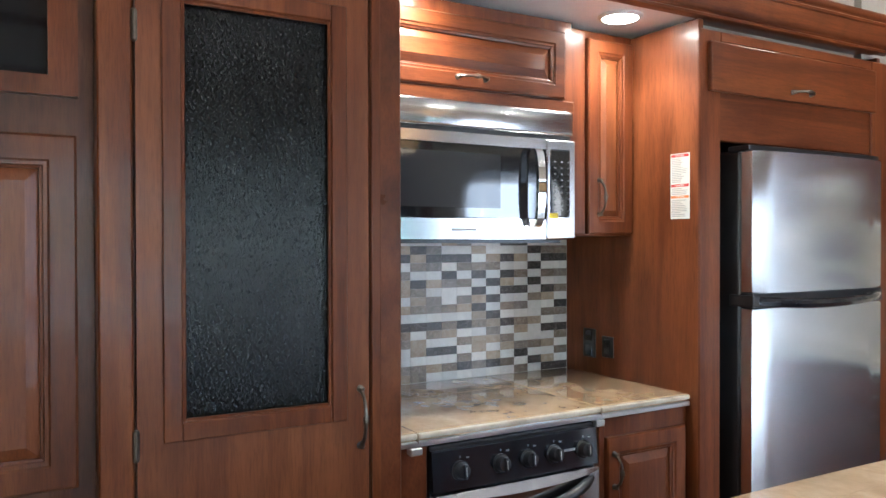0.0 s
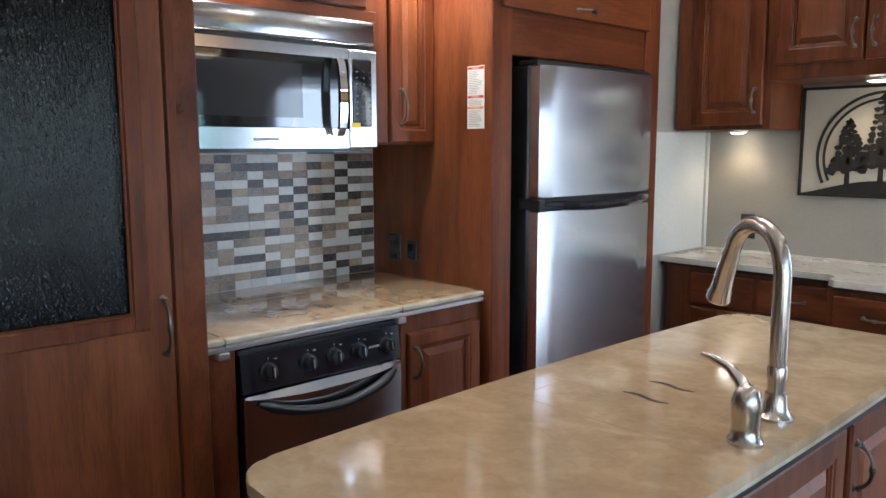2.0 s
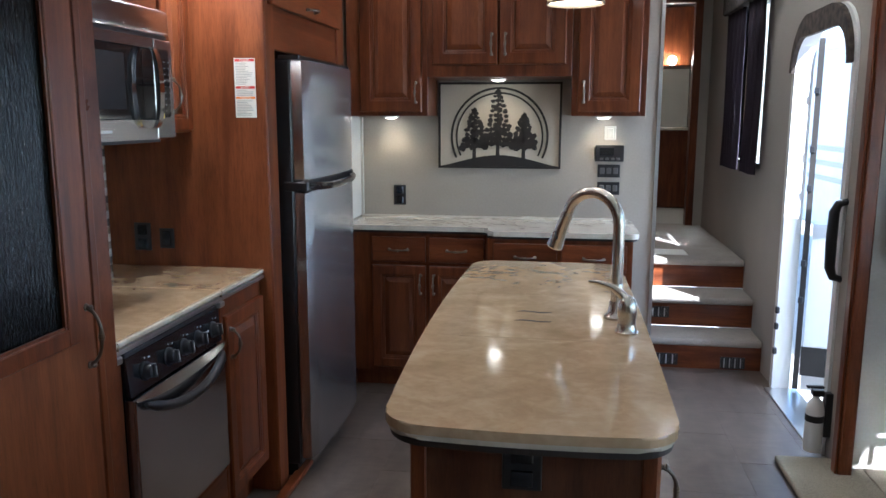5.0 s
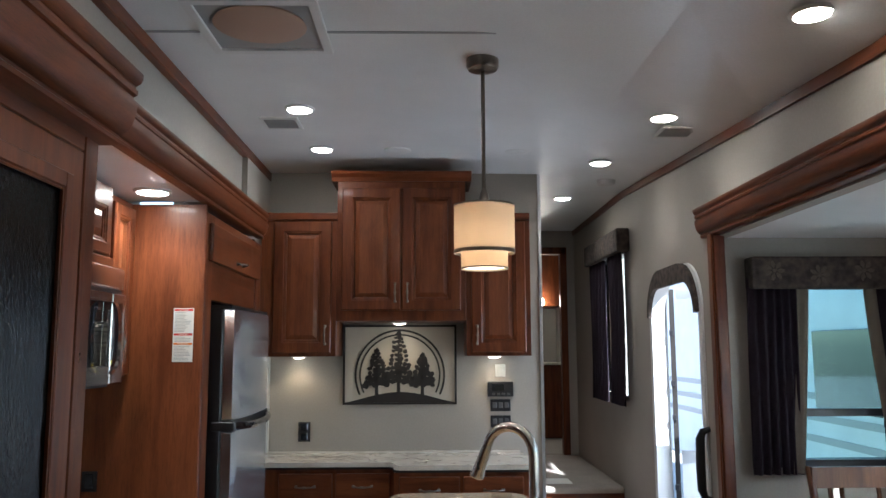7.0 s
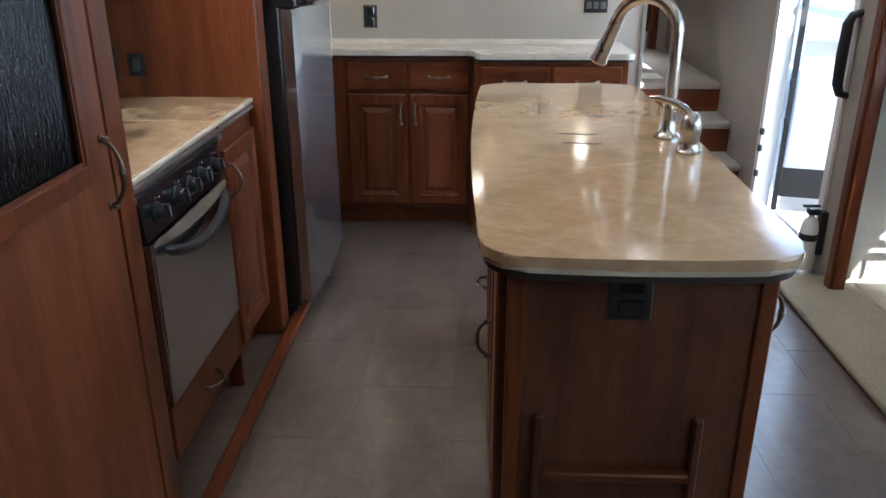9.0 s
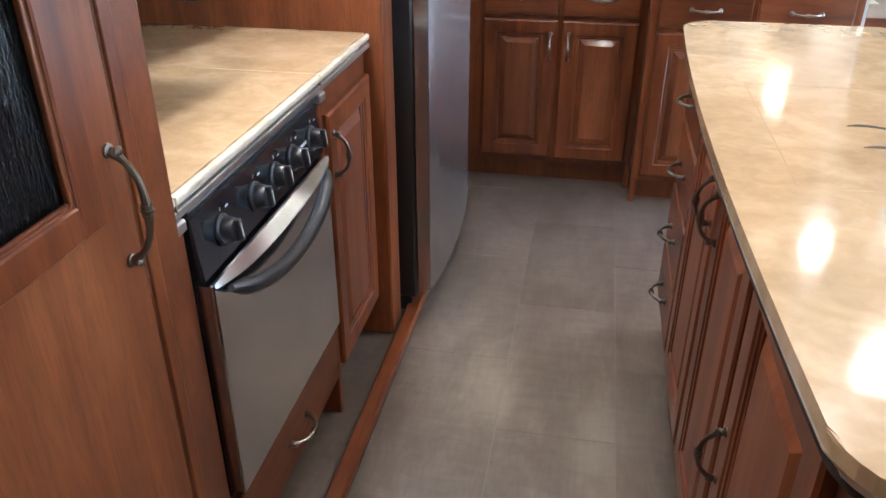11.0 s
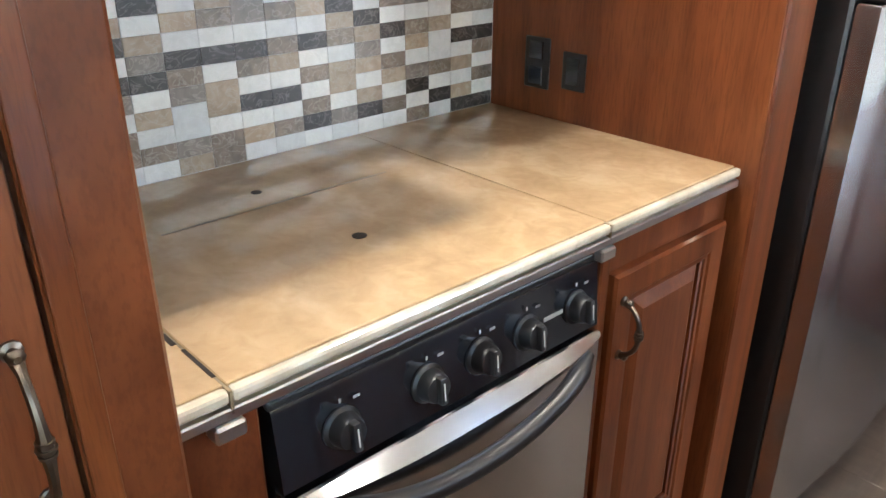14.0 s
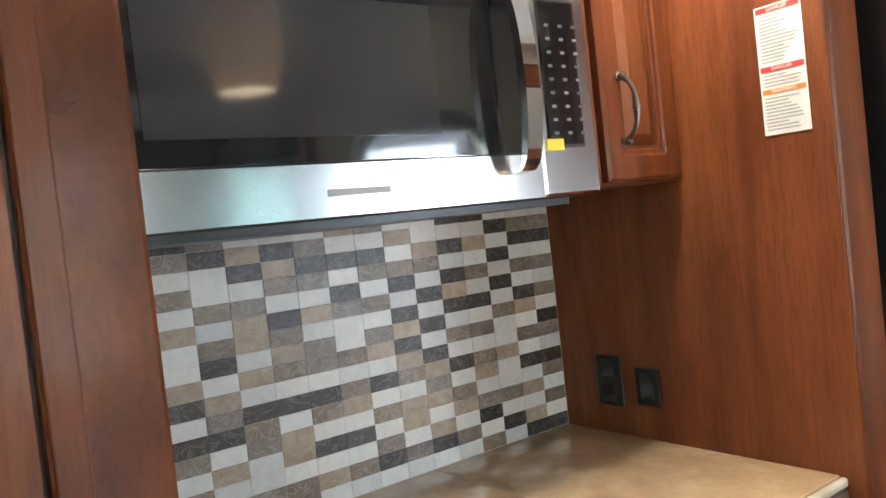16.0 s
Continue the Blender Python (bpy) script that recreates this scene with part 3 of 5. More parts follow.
# screen door, swung outward
sd = thing("screen_door", "white framed screen door standing open outside the entrance", "door", at=(EX1 + 0.02, DOOR_Y1, 0.0))
leaf = pose(EX1 + 0.03, DOOR_Y1 - 0.02, 0, 0, 0, -14)
part("stile", many((0, 0.028, -0.022, 0.0, 0.02, 1.88)), IRON, sd, "dark hinge stile", leaf)
part("bottom_rail", many((0.03, 0.62, -0.02, -0.002, 0.10, 0.26)), IRON, sd, "dark bottom rail", leaf)
bm = many((0.62, 0.66, -0.02, 0.0, 0.02, 1.88), (0.04, 0.62, -0.02, 0.0, 0.02, 0.10), (0.04, 0.62, -0.02, 0.0, 1.82, 1.88), (0.04, 0.62, -0.02, 0.0, 0.86, 0.93))
part("frame", bm, ALU, sd, "", leaf)
part("lower_panel", many((0.04, 0.62, -0.012, -0.008, 0.26, 0.86)), GELCOAT, sd, "pale kick panel", leaf)
for z in (0.5, 0.7, 1.1, 1.3, 1.6):
    part("clip", B(-0.006, 0.020, -0.034, -0.022, z, z + 0.035, 0.003), BLACK, sd, "", leaf)
bm = tube(bmesh.new(), [(0, 2.885, 0.80), (-0.035, 2.885, 0.81), (-0.050, 2.885, 0.85), (-0.052, 2.885, 0.96), (-0.050, 2.885, 1.09), (-0.035, 2.885, 1.125), (0, 2.885, 1.135)], [0.014, 0.018, 0.022, 0.023, 0.022, 0.018, 0.014], 12)
gh = part("grab_handle", bm, BLACK, None, "", Matrix.Translation((EX0, 0, 0)), True)
tagged(gh, "black padded grab handle beside the entrance", "handle")

# ---- kitchen slide-out: pantry, cooking recess, fridge ----
XF = -2.05


def add(name, bm, mat, parent, label="", m=None, smooth=False):
    return part(name, bm, mat, parent, label, m, smooth)


pantry = thing("pantry_cabinet", "tall cherry pantry with a dark rain-glass door, closed", "cabinet", at=(-2.4, 0.78, 0))
add("body", many((-2.70, XF - 0.022, 0.44, 1.115, 0.10, 2.10), (-2.70, XF - 0.06, 0.44, 1.115, 0.0, 0.10)), DARKWOOD, pantry)
add("stile", B(-2.10, XF, 0.432, 0.500, 0.0, 2.09, 0.004), CHERRY, pantry)
add("stile", B(-2.722, XF, 1.046, 1.130, 0.0, 2.09, 0.004), FIGURED, pantry, "darker figured cherry stile")
add("edge_stile", B(XF - 0.02, XF + 0.0025, 1.048, 1.072, 0.0, 2.088, 0.002, 2), CHERRY, pantry, "narrow rounded stile beside the door")
add("top_rail", B(-2.10, XF, 0.500, 1.046, 2.045, 2.09, 0.003), CHERRY_Y, pantry)
bm = bmesh.new()
loops = [[bm.verts.new((x, y, z)) for y, z in c] for x, c in ((XF, ((0.506, 0.10), (1.040, 0.10), (1.040, 2.04), (0.506, 2.04))), (XF, ((0.598, 1.018), (0.942, 1.018), (0.942, 1.928), (0.598, 1.928))),
         (XF - 0.02, ((0.598, 1.018), (0.942, 1.018), (0.942, 1.928), (0.598, 1.928))), (XF - 0.02, ((0.506, 0.10), (1.040, 0.10), (1.040, 2.04), (0.506, 2.04))))]
for a, b in zip(loops, loops[1:] + loops[:1]):
    for k in range(4):
        bm.faces.new((a[k], a[(k + 1) % 4], b[(k + 1) % 4], b[k]))
pdoor = add("door", bm, VENEER, pantry, "veneered door with a glass light")
bm = bmesh.new()
for a, b, n in ((-0.040, 0.0, 0.007), (0.0, 0.008, 0.002)):
    box(bm, XF, XF + n, 0.598 + a, 0.598 + b, 1.018 + a, 1.928 - a, 0.0025)
    box(bm, XF, XF + n, 0.942 - b, 0.942 - a, 1.018 + a, 1.928 - a, 0.0025)
    box(bm, XF, XF + n, 0.598 + b, 0.942 - b, 1.018 + a, 1.018 + b, 0.0025)
    box(bm, XF, XF + n, 0.598 + b, 0.942 - b, 1.928 - b, 1.928 - a, 0.0025)
add("glass_frame", bm, CHERRY, pdoor)
add("glass", many((XF - 0.016, XF - 0.010, 0.594, 0.946, 1.012, 1.934)), RAIN, pdoor, "dark rain-textured glass")
pull(pdoor, face_of("+x", XF, 1.016, 0.982), 0.138)
for z in (1.86, 0.98, 0.25):
    add("hinge", tube(bmesh.new(), [(XF + 0.006, 0.503, z - 0.035), (XF + 0.006, 0.503, z - 0.03), (XF + 0.006, 0.503, z + 0.03), (XF + 0.006, 0.503, z + 0.035)], [0.003, 0.0065, 0.0065, 0.003], 8), PEWTER, pdoor)

hutch = thing("media_cabinet", "cherry wall unit with dark glass above raised panel doors", "cabinet", at=(-2.4, -0.3, 0))
add("body", many((-2.70, -2.10, -1.2, 0.432, 0.0, 2.09)), DARKWOOD, hutch)
for y0 in (-0.40, -1.15):
    bm = many((-2.10, -2.075, y0, y0 + 0.055, 1.705, 2.06), (-2.10, -2.075, y0 + 0.745, y0 + 0.80, 1.705, 2.06), (-2.10, -2.075, y0 + 0.055, y0 + 0.745, 1.705, 1.745), (-2.10, -2.075, y0 + 0.055, y0 + 0.745, 2.02, 2.06))
    if y0 > -1:
        gd = add("door", bm, CHERRY, hutch)
        add("glass", many((-2.096, -2.09, y0 + 0.05, y0 + 0.75, 1.74, 2.03)), SMOKED, gd, "dark glass")
    else:
        bm.free()
panel_door(hutch, face_of("+x", -2.10, -0.05, 0.90), 0.447, 0.726)
panel_door(hutch, face_of("+x", -2.10, -0.52, 0.90), 0.447, 0.726)
panel_door(hutch, face_of("+x", -2.10, -0.05, 0.12), 0.447, 0.726, "ru")
panel_door(hutch, face_of("+x", -2.10, -0.52, 0.12), 0.447, 0.726, "lu")

# worktop with its sections, pale edge and metal strip
top = thing("worktop", "tan marbled worktop covering the stove, with a pale edge", "worktop", at=(-2.4, 1.66, 0.875))
for name, y0, y1 in (("end_section", 1.127, 1.197), ("stove_cover", 1.200, 1.822), ("end_section", 1.825, 2.203)):
    sec = add(name, B(-2.722, -2.103, y0, y1, 0.884, 0.91, 0.0015), COUNTER, top)
    add("edge", B(-2.103, -2.088, y0, y1, 0.893, 0.909, 0.005, 2), EDGE, sec, "pale solid edge strip")
add("edge_strip", B(-2.108, -2.090, 1.131, 2.203, 0.873, 0.887, 0.002), ALU, top, "thin metal strip under the edge")
for y in (1.197, 1.822):
    add("seam", many((-2.70, -2.09, y, y + 0.0033, 0.88, 0.9075)), JOINTTAN, top)
add("cover_joint", many((-2.50, -2.495, 1.31, 1.72, 0.909, 0.9104)), JOINTTAN, top)
# flat dark shapes put the shade of holes and notches into colour
for x, y, w in ((-2.306, 1.519, 0.011), (-2.56, 1.50, 0.009)):
    add("finger_hole", lathe(bmesh.new(), [(w, 0), (w, 0.0006)], 16, Matrix.Translation((x, y, 0.9102))), GAP, top, "dark finger hole")
add("lift_notch", many((-2.235, -2.205, 1.190, 1.196, 0.9101, 0.9108), (-2.19, -2.12, 1.194, 1.1985, 0.9101, 0.9108)), GAP, top)
for y in (1.175, 1.80):
    add("bracket", B(-2.115, -2.085, y, y + 0.035, 0.852, 0.872, 0.003), ALU, top, "small metal latch")

base = thing("base_cabinet", "cherry base cabinet beside the stove with one raised panel door", "cabinet", at=(-2.4, 2.02, 0))
add("body", many((-2.70, -2.108, 1.83, 2.203, 0.13, 0.872), (-2.70, -2.17, 1.83, 2.203, 0.0, 0.13)), CHERRY, base)
panel_door(base, face_of("+x", -2.108, 1.848, 0.145), 0.335, 0.667, "lu", 0.05)
leg = add("side_stile", B(-2.15, -2.10, 1.822, 1.846, 0.0, 0.872, 0.003), CHERRY, base)
fill = thing("base_cabinet", "cherry filler and drawer below the stove", "cabinet", at=(-2.4, 1.5, 0))
add("filler", B(-2.70, -2.108, 1.131, 1.235, 0.0, 0.872, 0.003), FIGURED, fill)
add("body", many((-2.70, -2.115, 1.237, 1.820, 0.10, 0.282), (-2.70, -2.17, 1.237, 1.82, 0.0, 0.10)), DARKWOOD, fill)
panel_door(fill, face_of("+x", -2.115, 1.245, 0.125), 0.57, 0.152, "c", flat=True, name="drawer", grain=CHERRY_Y)

# range
rng = thing("range", "slide-in stove with a steel oven door and black knob panel", "stove", at=(-2.4, 1.53, 0.29))
RY0, RY1 = 1.245, 1.812
add("body", many((-2.68, -2.112, RY0, RY1, 0.285, 0.868)), BLACKGLOSS, rng)
bm = prism(bmesh.new(), [(-2.112, 0.745), (-2.092, 0.742), (-2.102, 0.848), (-2.112, 0.862)], RY0, RY1, Matrix(((1, 0, 0, 0), (0, 0, 1, 0), (0, 1, 0, 0), (0, 0, 0, 1))))
kp = add("knob_panel", bm, BLACKGLOSS, rng, "glossy black knob panel")
add("panel_lip", B(-2.112, -2.100, RY0 - 0.004, RY1 + 0.004, 0.852, 0.866, 0.004, 2), BLACK, rng)
TILT = Matrix.Rotation(radians(-5.5), 4, "Y")
for y in (1.330, 1.462, 1.556, 1.648, 1.757):
    m = Matrix.Translation((-2.096, y, 0.792)) @ TILT @ Matrix.Rotation(radians(90), 4, "Y")
    bm = lathe(bmesh.new(), [(0.027, 0), (0.027, 0.003), (0.0225, 0.006), (0.020, 0.020), (0.0185, 0.024), (0.010, 0.0255)], 24)
    box(bm, -0.019, 0.019, -0.0055, 0.0055, 0.020, 0.034, 0.0025, 2)
    k = add("knob", bm, BLACK, rng, "black stove knob", m, True)
    add("mark", many((-0.012, 0.012, -0.001, 0.001, 0.0341, 0.0346)), PAPER, k, "", m)
    add("dial_print", many((-2.0978, -2.0972, y + 0.018, y + 0.028, 0.823, 0.827), (-2.0978, -2.0972, y - 0.002, y + 0.001, 0.826, 0.832)), PRINT, kp, "", Matrix.Translation((0.0015, 0, 0)))
add("brand_plate", many((-2.0965, -2.0958, 1.686, 1.728, 0.792, 0.799)), PRINT, kp, "small grey print bar")
bm = box(bmesh.new(), -2.118, -2.082, RY0, RY1, 0.295, 0.735, 0.006, 2)
od = add("oven_door", bm, STEEL, rng, "brushed steel oven door")
# bowed handle: bright lip over a dark grip
bm = bmesh.new()
n = 20
for k in range(n):
    a, b = -1 + 2 * k / n, -1 + 2 * (k + 1) / n
    ya, yb = (RY0 + RY1) / 2 + a * 0.278, (RY0 + RY1) / 2 + b * 0.278
    for ys0, ys1, sa, sb in ((ya, yb, a, b),):
        za, zb = 0.729 - 0.017 * (1 - sa * sa), 0.729 - 0.017 * (1 - sb * sb)
        xa, xb = -2.078 + 0.015 * (1 - sa ** 4), -2.078 + 0.015 * (1 - sb ** 4)
        q = [bm.verts.new(p) for p in ((-2.082, ys0, 0.736), (-2.082, ys1, 0.736), (xb, ys1, zb), (xa, ys0, za), (-2.083, ys0, za - 0.004), (-2.083, ys1, zb - 0.004))]
        bm.faces.new((q[0], q[1], q[2], q[3]))
        bm.faces.new((q[3], q[2], q[5], q[4]))
bmesh.ops.remove_doubles(bm, verts=bm.verts, dist=1e-5)
hb = add("handle", bm, STEEL, od, "bowed bright steel handle lip", None, True)
bm = tube(bmesh.new(), [(-2.072 + 0.020 * (1 - (k / 8 - 1) ** 4), (RY0 + RY1) / 2 + (k / 8 - 1) * 0.245, 0.712 - 0.056 * (1 - (k / 8 - 1) ** 2)) for k in range(17)], [0.007] + [0.015] * 15 + [0.007], 10)
add("grip", bm, BLACK, od, "black grip under the handle lip", None, True)

# microwave
mw = thing("microwave", "over-the-range microwave in brushed steel with a dark glass door", "microwave", at=(-2.45, 1.47, 1.41))
MX, MY0, MY1 = -2.231, 1.090, 1.842
add("body", B(-2.70, MX - 0.03, MY0, MY1, 1.412, 1.82, 0.004), BLACK, mw)
add("vent_band", B(MX - 0.035, MX - 0.004, MY0, MY1, 1.735, 1.815, 0.012, 3), STEEL, mw, "curved steel vent band", None, True)
add("vent_slot", many((MX - 0.03, MX - 0.012, MY0 + 0.01, MY1 - 0.01, 1.722, 1.735)), BLACK, mw)
DY = 1.725
bm = many((MX - 0.03, MX, MY0, DY, 1.414, 1.474), (MX - 0.03, MX, MY0, DY, 1.690, 1.722), (MX - 0.03, MX, MY0, MY0 + 0.03, 1.474, 1.690))
md = add("door", bm, STEEL, mw, "steel door frame")
add("window", B(MX - 0.025, MX - 0.001, MY0 + 0.03, DY - 0.07, 1.474, 1.690, 0.003), SMOKED, md, "dark glass window")
add("window_mesh", many((MX - 0.0008, MX + 0.0002, MY0 + 0.10, DY - 0.17, 1.505, 1.665)), material("window_screen", (0.035, 0.035, 0.038), 0.06), md)
add("dark_strip", B(MX - 0.028, MX - 0.002, DY - 0.07, DY, 1.474, 1.690, 0.003), SMOKED, md)
bm = bmesh.new()
for k in range(18):
    a, b = math.pi * (-0.5 + k / 18), math.pi * (-0.5 + (k + 1) / 18)
    def at(t, n, w):
        return (MX + 0.004 + n * max(0.0, math.cos(t)) ** 0.45, 1.672 + w, 1.570 + 0.122 * math.sin(t))
    q = [bm.verts.new(v) for v in (at(a, 0.048, -0.013), at(a, 0.048, 0.013), at(b, 0.048, 0.013), at(b, 0.048, -0.013), at(a, 0.034, -0.013), at(a, 0.034, 0.013), at(b, 0.034, 0.013), at(b, 0.034, -0.013))]
    for f in ((0, 1, 2, 3), (4, 7, 6, 5), (0, 4, 5, 1), (3, 2, 6, 7), (0, 3, 7, 4), (1, 5, 6, 2)):
        bm.faces.new([q[i] for i in f])
bmesh.ops.remove_doubles(bm, verts=bm.verts, dist=1e-5)
add("handle", bm, CHROME, md, "bowed polished steel handle", None, True)
cp = add("control_panel", B(MX - 0.03, MX, DY + 0.003, MY1, 1.414, 1.722, 0.004), STEEL, mw)
add("key_pad", B(MX - 0.02, MX + 0.0012, DY + 0.008, MY1 - 0.016, 1.474, 1.700, 0.012, 3), SMOKED, cp, "dark glass key panel")
bm = bmesh.new()
for r in range(9):
    for c in range(3):
        y, z = DY + 0.030 + c * 0.027, 1.500 + r * 0.019
        box(bm, MX + 0.0012, MX + 0.0018, y, y + 0.008, z, z + 0.004)
tagged(add("key_print", bm, KEYPRINT, cp), kind="stuff")
add("sticker", many((MX + 0.0012, MX + 0.002, DY + 0.012, DY + 0.045, 1.478, 1.494)), YELLOW, cp, "small yellow sticker")
add("brand_plate", many((MX, MX + 0.0008, 1.385, 1.47, 1.437, 1.445)), GREYPL, md, "small grey print bar")
add("base_grille", many((-2.66, MX - 0.04, MY0 + 0.03, MY1 - 0.03, 1.402, 1.412)), BLACK, mw)

topc = thing("wall_cabinet", "cherry cabinet above the microwave with one raised panel door", "cabinet", at=(-2.5, 1.48, 1.83))
add("body", many((-2.72, -2.32, 1.127, 1.90, 1.822, 2.124)), CHERRY, topc)
panel_door(topc, face_of("+x", -2.32, 1.135, 1.868), 0.725, 0.216, "b", 0.045, grain=CHERRY_Y)
add("rail", B(-2.32, -2.305, 1.127, 1.90, 1.825, 1.862, 0.003), CHERRY_Y, topc)
nar = thing("wall_cabinet", "narrow cherry cabinet beside the microwave with a raised panel door", "cabinet", at=(-2.5, 2.07, 1.42))
add("body", B(-2.72, -2.36, 1.90, 2.203, 1.425, 2.122, 0.003), CHERRY, nar)
nd = panel_door(nar, face_of("+x", -2.36, 1.992, 1.432), 0.203, 0.662, "", 0.046)
pull(nd, face_of("+x", -2.34, 2.036, 1.556), 0.115)
add("face_stile", B(-2.362, -2.352, 1.902, 1.985, 1.43, 2.12, 0.003), CHERRY, nar)

fc = thing("fridge_cabinet", "tall cherry fridge surround with a cupboard on top", "cabinet", at=(-2.4, 2.7, 0))
add("side_panel", B(-2.72, -2.06, 2.205, 2.228, 0.0, 2.12, 0.002), VENEER, fc, "veneered side panel")
add("stile", B(-2.09, -2.055, 2.206, 2.305, 0.0, 2.09, 0.004), CHERRY, fc)
add("stile", B(-2.09, -2.055, 3.145, 3.255, 0.0, 2.09, 0.004), CHERRY, fc)
add("top_rail", B(-2.09, -2.055, 2.305, 3.145, 2.055, 2.09, 0.003), CHERRY_Y, fc)
add("lower_board", B(-2.085, -2.062, 2.305, 3.145, 1.734, 1.895, 0.003), CHERRY_Y, fc)
panel_door(fc, face_of("+x", -2.055, 2.240, 1.890), 0.905, 0.160, "b", flat=True, grain=CHERRY_Y)
# near-black lining boards carry the recess's shade in their colour
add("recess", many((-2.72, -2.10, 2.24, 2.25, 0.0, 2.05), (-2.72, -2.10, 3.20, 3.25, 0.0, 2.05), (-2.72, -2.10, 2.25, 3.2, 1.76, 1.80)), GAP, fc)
add("right_panel", B(-2.72, -2.09, 3.235, 3.258, 0.0, 2.12, 0.002), VENEER, fc)

fr = thing("refrigerator", "two-door brushed steel refrigerator with black sides, closed", "refrigerator", at=(-2.4, 2.7, 0))
FY0, FY1, FX = 2.348, 3.060, -1.956
add("body", B(-2.68, -2.012, FY0 - 0.006, FY1 + 0.006, 0.05, 1.70, 0.006), BLACK, fr)
add("foot_grille", many((-2.60, -2.03, FY0, FY1, 0.0, 0.06)), BLACK, fr)


FRIDGESTEEL = material("fridge_steel", (0.62, 0.635, 0.66), 0.24, 1.0)
FRIDGESTEEL.node_tree.nodes["Principled BSDF"].inputs["Anisotropic"].default_value = 0.6
colour(FRIDGESTEEL, ramp(FRIDGESTEEL.node_tree, noise_at(FRIDGESTEEL.node_tree, 2.2, 3), [(0.3, (0.57, 0.585, 0.61)), (0.7, (0.66, 0.675, 0.70))]))


def fridge_door(z0, z1, name):
    bm = bmesh.new()
    n = 14
    out = [(-2.008, FY0)] + [(FX - 0.012 + 0.022 * (1 - abs(2 * k / n - 1) ** 2.2), FY0 + (FY1 - FY0) * k / n) for k in range(n + 1)] + [(-2.008, FY1)]
    prism(bm, out, z0, z1)
    bmesh.ops.bevel(bm, geom=[e for e in bm.edges if abs(e.verts[0].co.z - e.verts[1].co.z) < 1e-6], offset=0.007, segments=2, affect="EDGES", profile=0.5)
    return add(name, bm, FRIDGESTEEL, fr, "brushed steel door", None, True)


up, lo = fridge_door(1.238, 1.698, "freezer_door"), fridge_door(0.075, 1.188, "fridge_door")
gasket = add("centre_strip", B(-2.045, FX - 0.006, FY0, FY1, 1.190, 1.236, 0.004), BLACK, fr, "black strip between the doors")
bm = tube(bmesh.new(), [(FX - 0.006 + 0.036 * (1 - (k / 8 - 1) ** 4), FY0 + 0.02 + (FY1 - FY0 - 0.05) * k / 16, 1.214 - 0.016 * (1 - (k / 8 - 1) ** 2)) for k in range(17)], [0.012] + [0.016] * 15 + [0.012], 8)
add("handle", bm, BLACKGLOSS, fr, "long black handle bar", None, True)
add("hinge_cover", B(-2.05, FX + 0.004, FY0 - 0.012, FY0 + 0.02, 1.194, 1.232, 0.006, 2), BLACK, fr)
add("hinge_cover", B(-2.06, FX - 0.02, FY0 - 0.005, FY1, 1.699, 1.716, 0.004, 2), BLACK, fr)
add("handle_tip", B(FX + 0.004, FX + 0.020, 2.93, 2.99, 1.205, 1.224, 0.005, 2), CHROME, fr)

# stickers and switches on the fridge surround
st = thing("warning_label", "white printed warning sticker with red and orange bands", "sticker", at=(-2.135, 2.205, 1.58))
LX0, LX1, LZ0, LZ1 = -2.176, -2.095, 1.480, 1.695
add("sheet", many((LX0, LX1, 2.2035, 2.2048, LZ0, LZ1)), PAPER, st)
for z0, z1, mt in ((1.683, 1.692, RED), (1.585, 1.594, RED), (1.548, 1.556, ORANGE)):
    add("band", many((LX0 + 0.003, LX1 - 0.003, 2.2028, 2.2034, z0, z1)), mt, st)


def letters(text, size, m, mat, parent, name="lettering"):
    c = bpy.data.curves.new(name, "FONT")
    c.body, c.size, c.extrude, c.align_x, c.align_y = text, size, 0.0002, "CENTER", "CENTER"
    tmp = bpy.data.objects.new(name, c)
    me = bpy.data.meshes.new_from_object(tmp)
    bpy.data.objects.remove(tmp)
    bm = bmesh.new()
    bm.from_mesh(me)
    bpy.data.meshes.remove(me)
    return part(name, bm, mat, parent, "", m)


for z, word in ((1.6875, "DANGER"), (1.5895, "DANGER"), (1.552, "WARNING")):
    letters(word, 0.009, face_of("-y", (LX0 + LX1) / 2, 2.2026, z), PAPER, st)
bm = bmesh.new()
random.seed(4)
for z0, z1 in ((1.60, 1.678), (1.562, 1.580), (1.488, 1.542)):
    z = z1
    while z > z0:
        box(bm, LX0 + 0.006, LX0 + 0.006 + random.uniform(0.035, 0.068), 2.2029, 2.2034, z - 0.0022, z)
        z -= 0.0058
tagged(add("small_print", bm, PRINT, st), kind="stuff")


def plate(side, x, y, z, w, h, name, label, mat=BLACK, inner=1, cat="socket"):
    t = thing(name, label, cat, at=(x, y, z))
    m = face_of(side, x, y, z)
    add("plate", B(-w / 2, w / 2, -h / 2, h / 2, 0, 0.006, 0.003, 2), mat, t, "", m)
    for k in range(inner):
        o = (k - (inner - 1) / 2) * h / max(inner, 1)
        add("insert", B(-w * 0.28, w * 0.28, o - 0.36 * h / inner, o + 0.36 * h / inner, 0.006, 0.010, 0.002), BLACKGLOSS if mat is BLACK else mat, t, "", m)
    return t


plate("-y", -2.578, 2.205, 1.023, 0.068, 0.108, "wall_socket", "black double socket on the cherry side panel", inner=2)
plate("-y", -2.478, 2.205, 1.018, 0.060, 0.078, "light_switch", "black rocker switch on the cherry side panel", cat="switch")

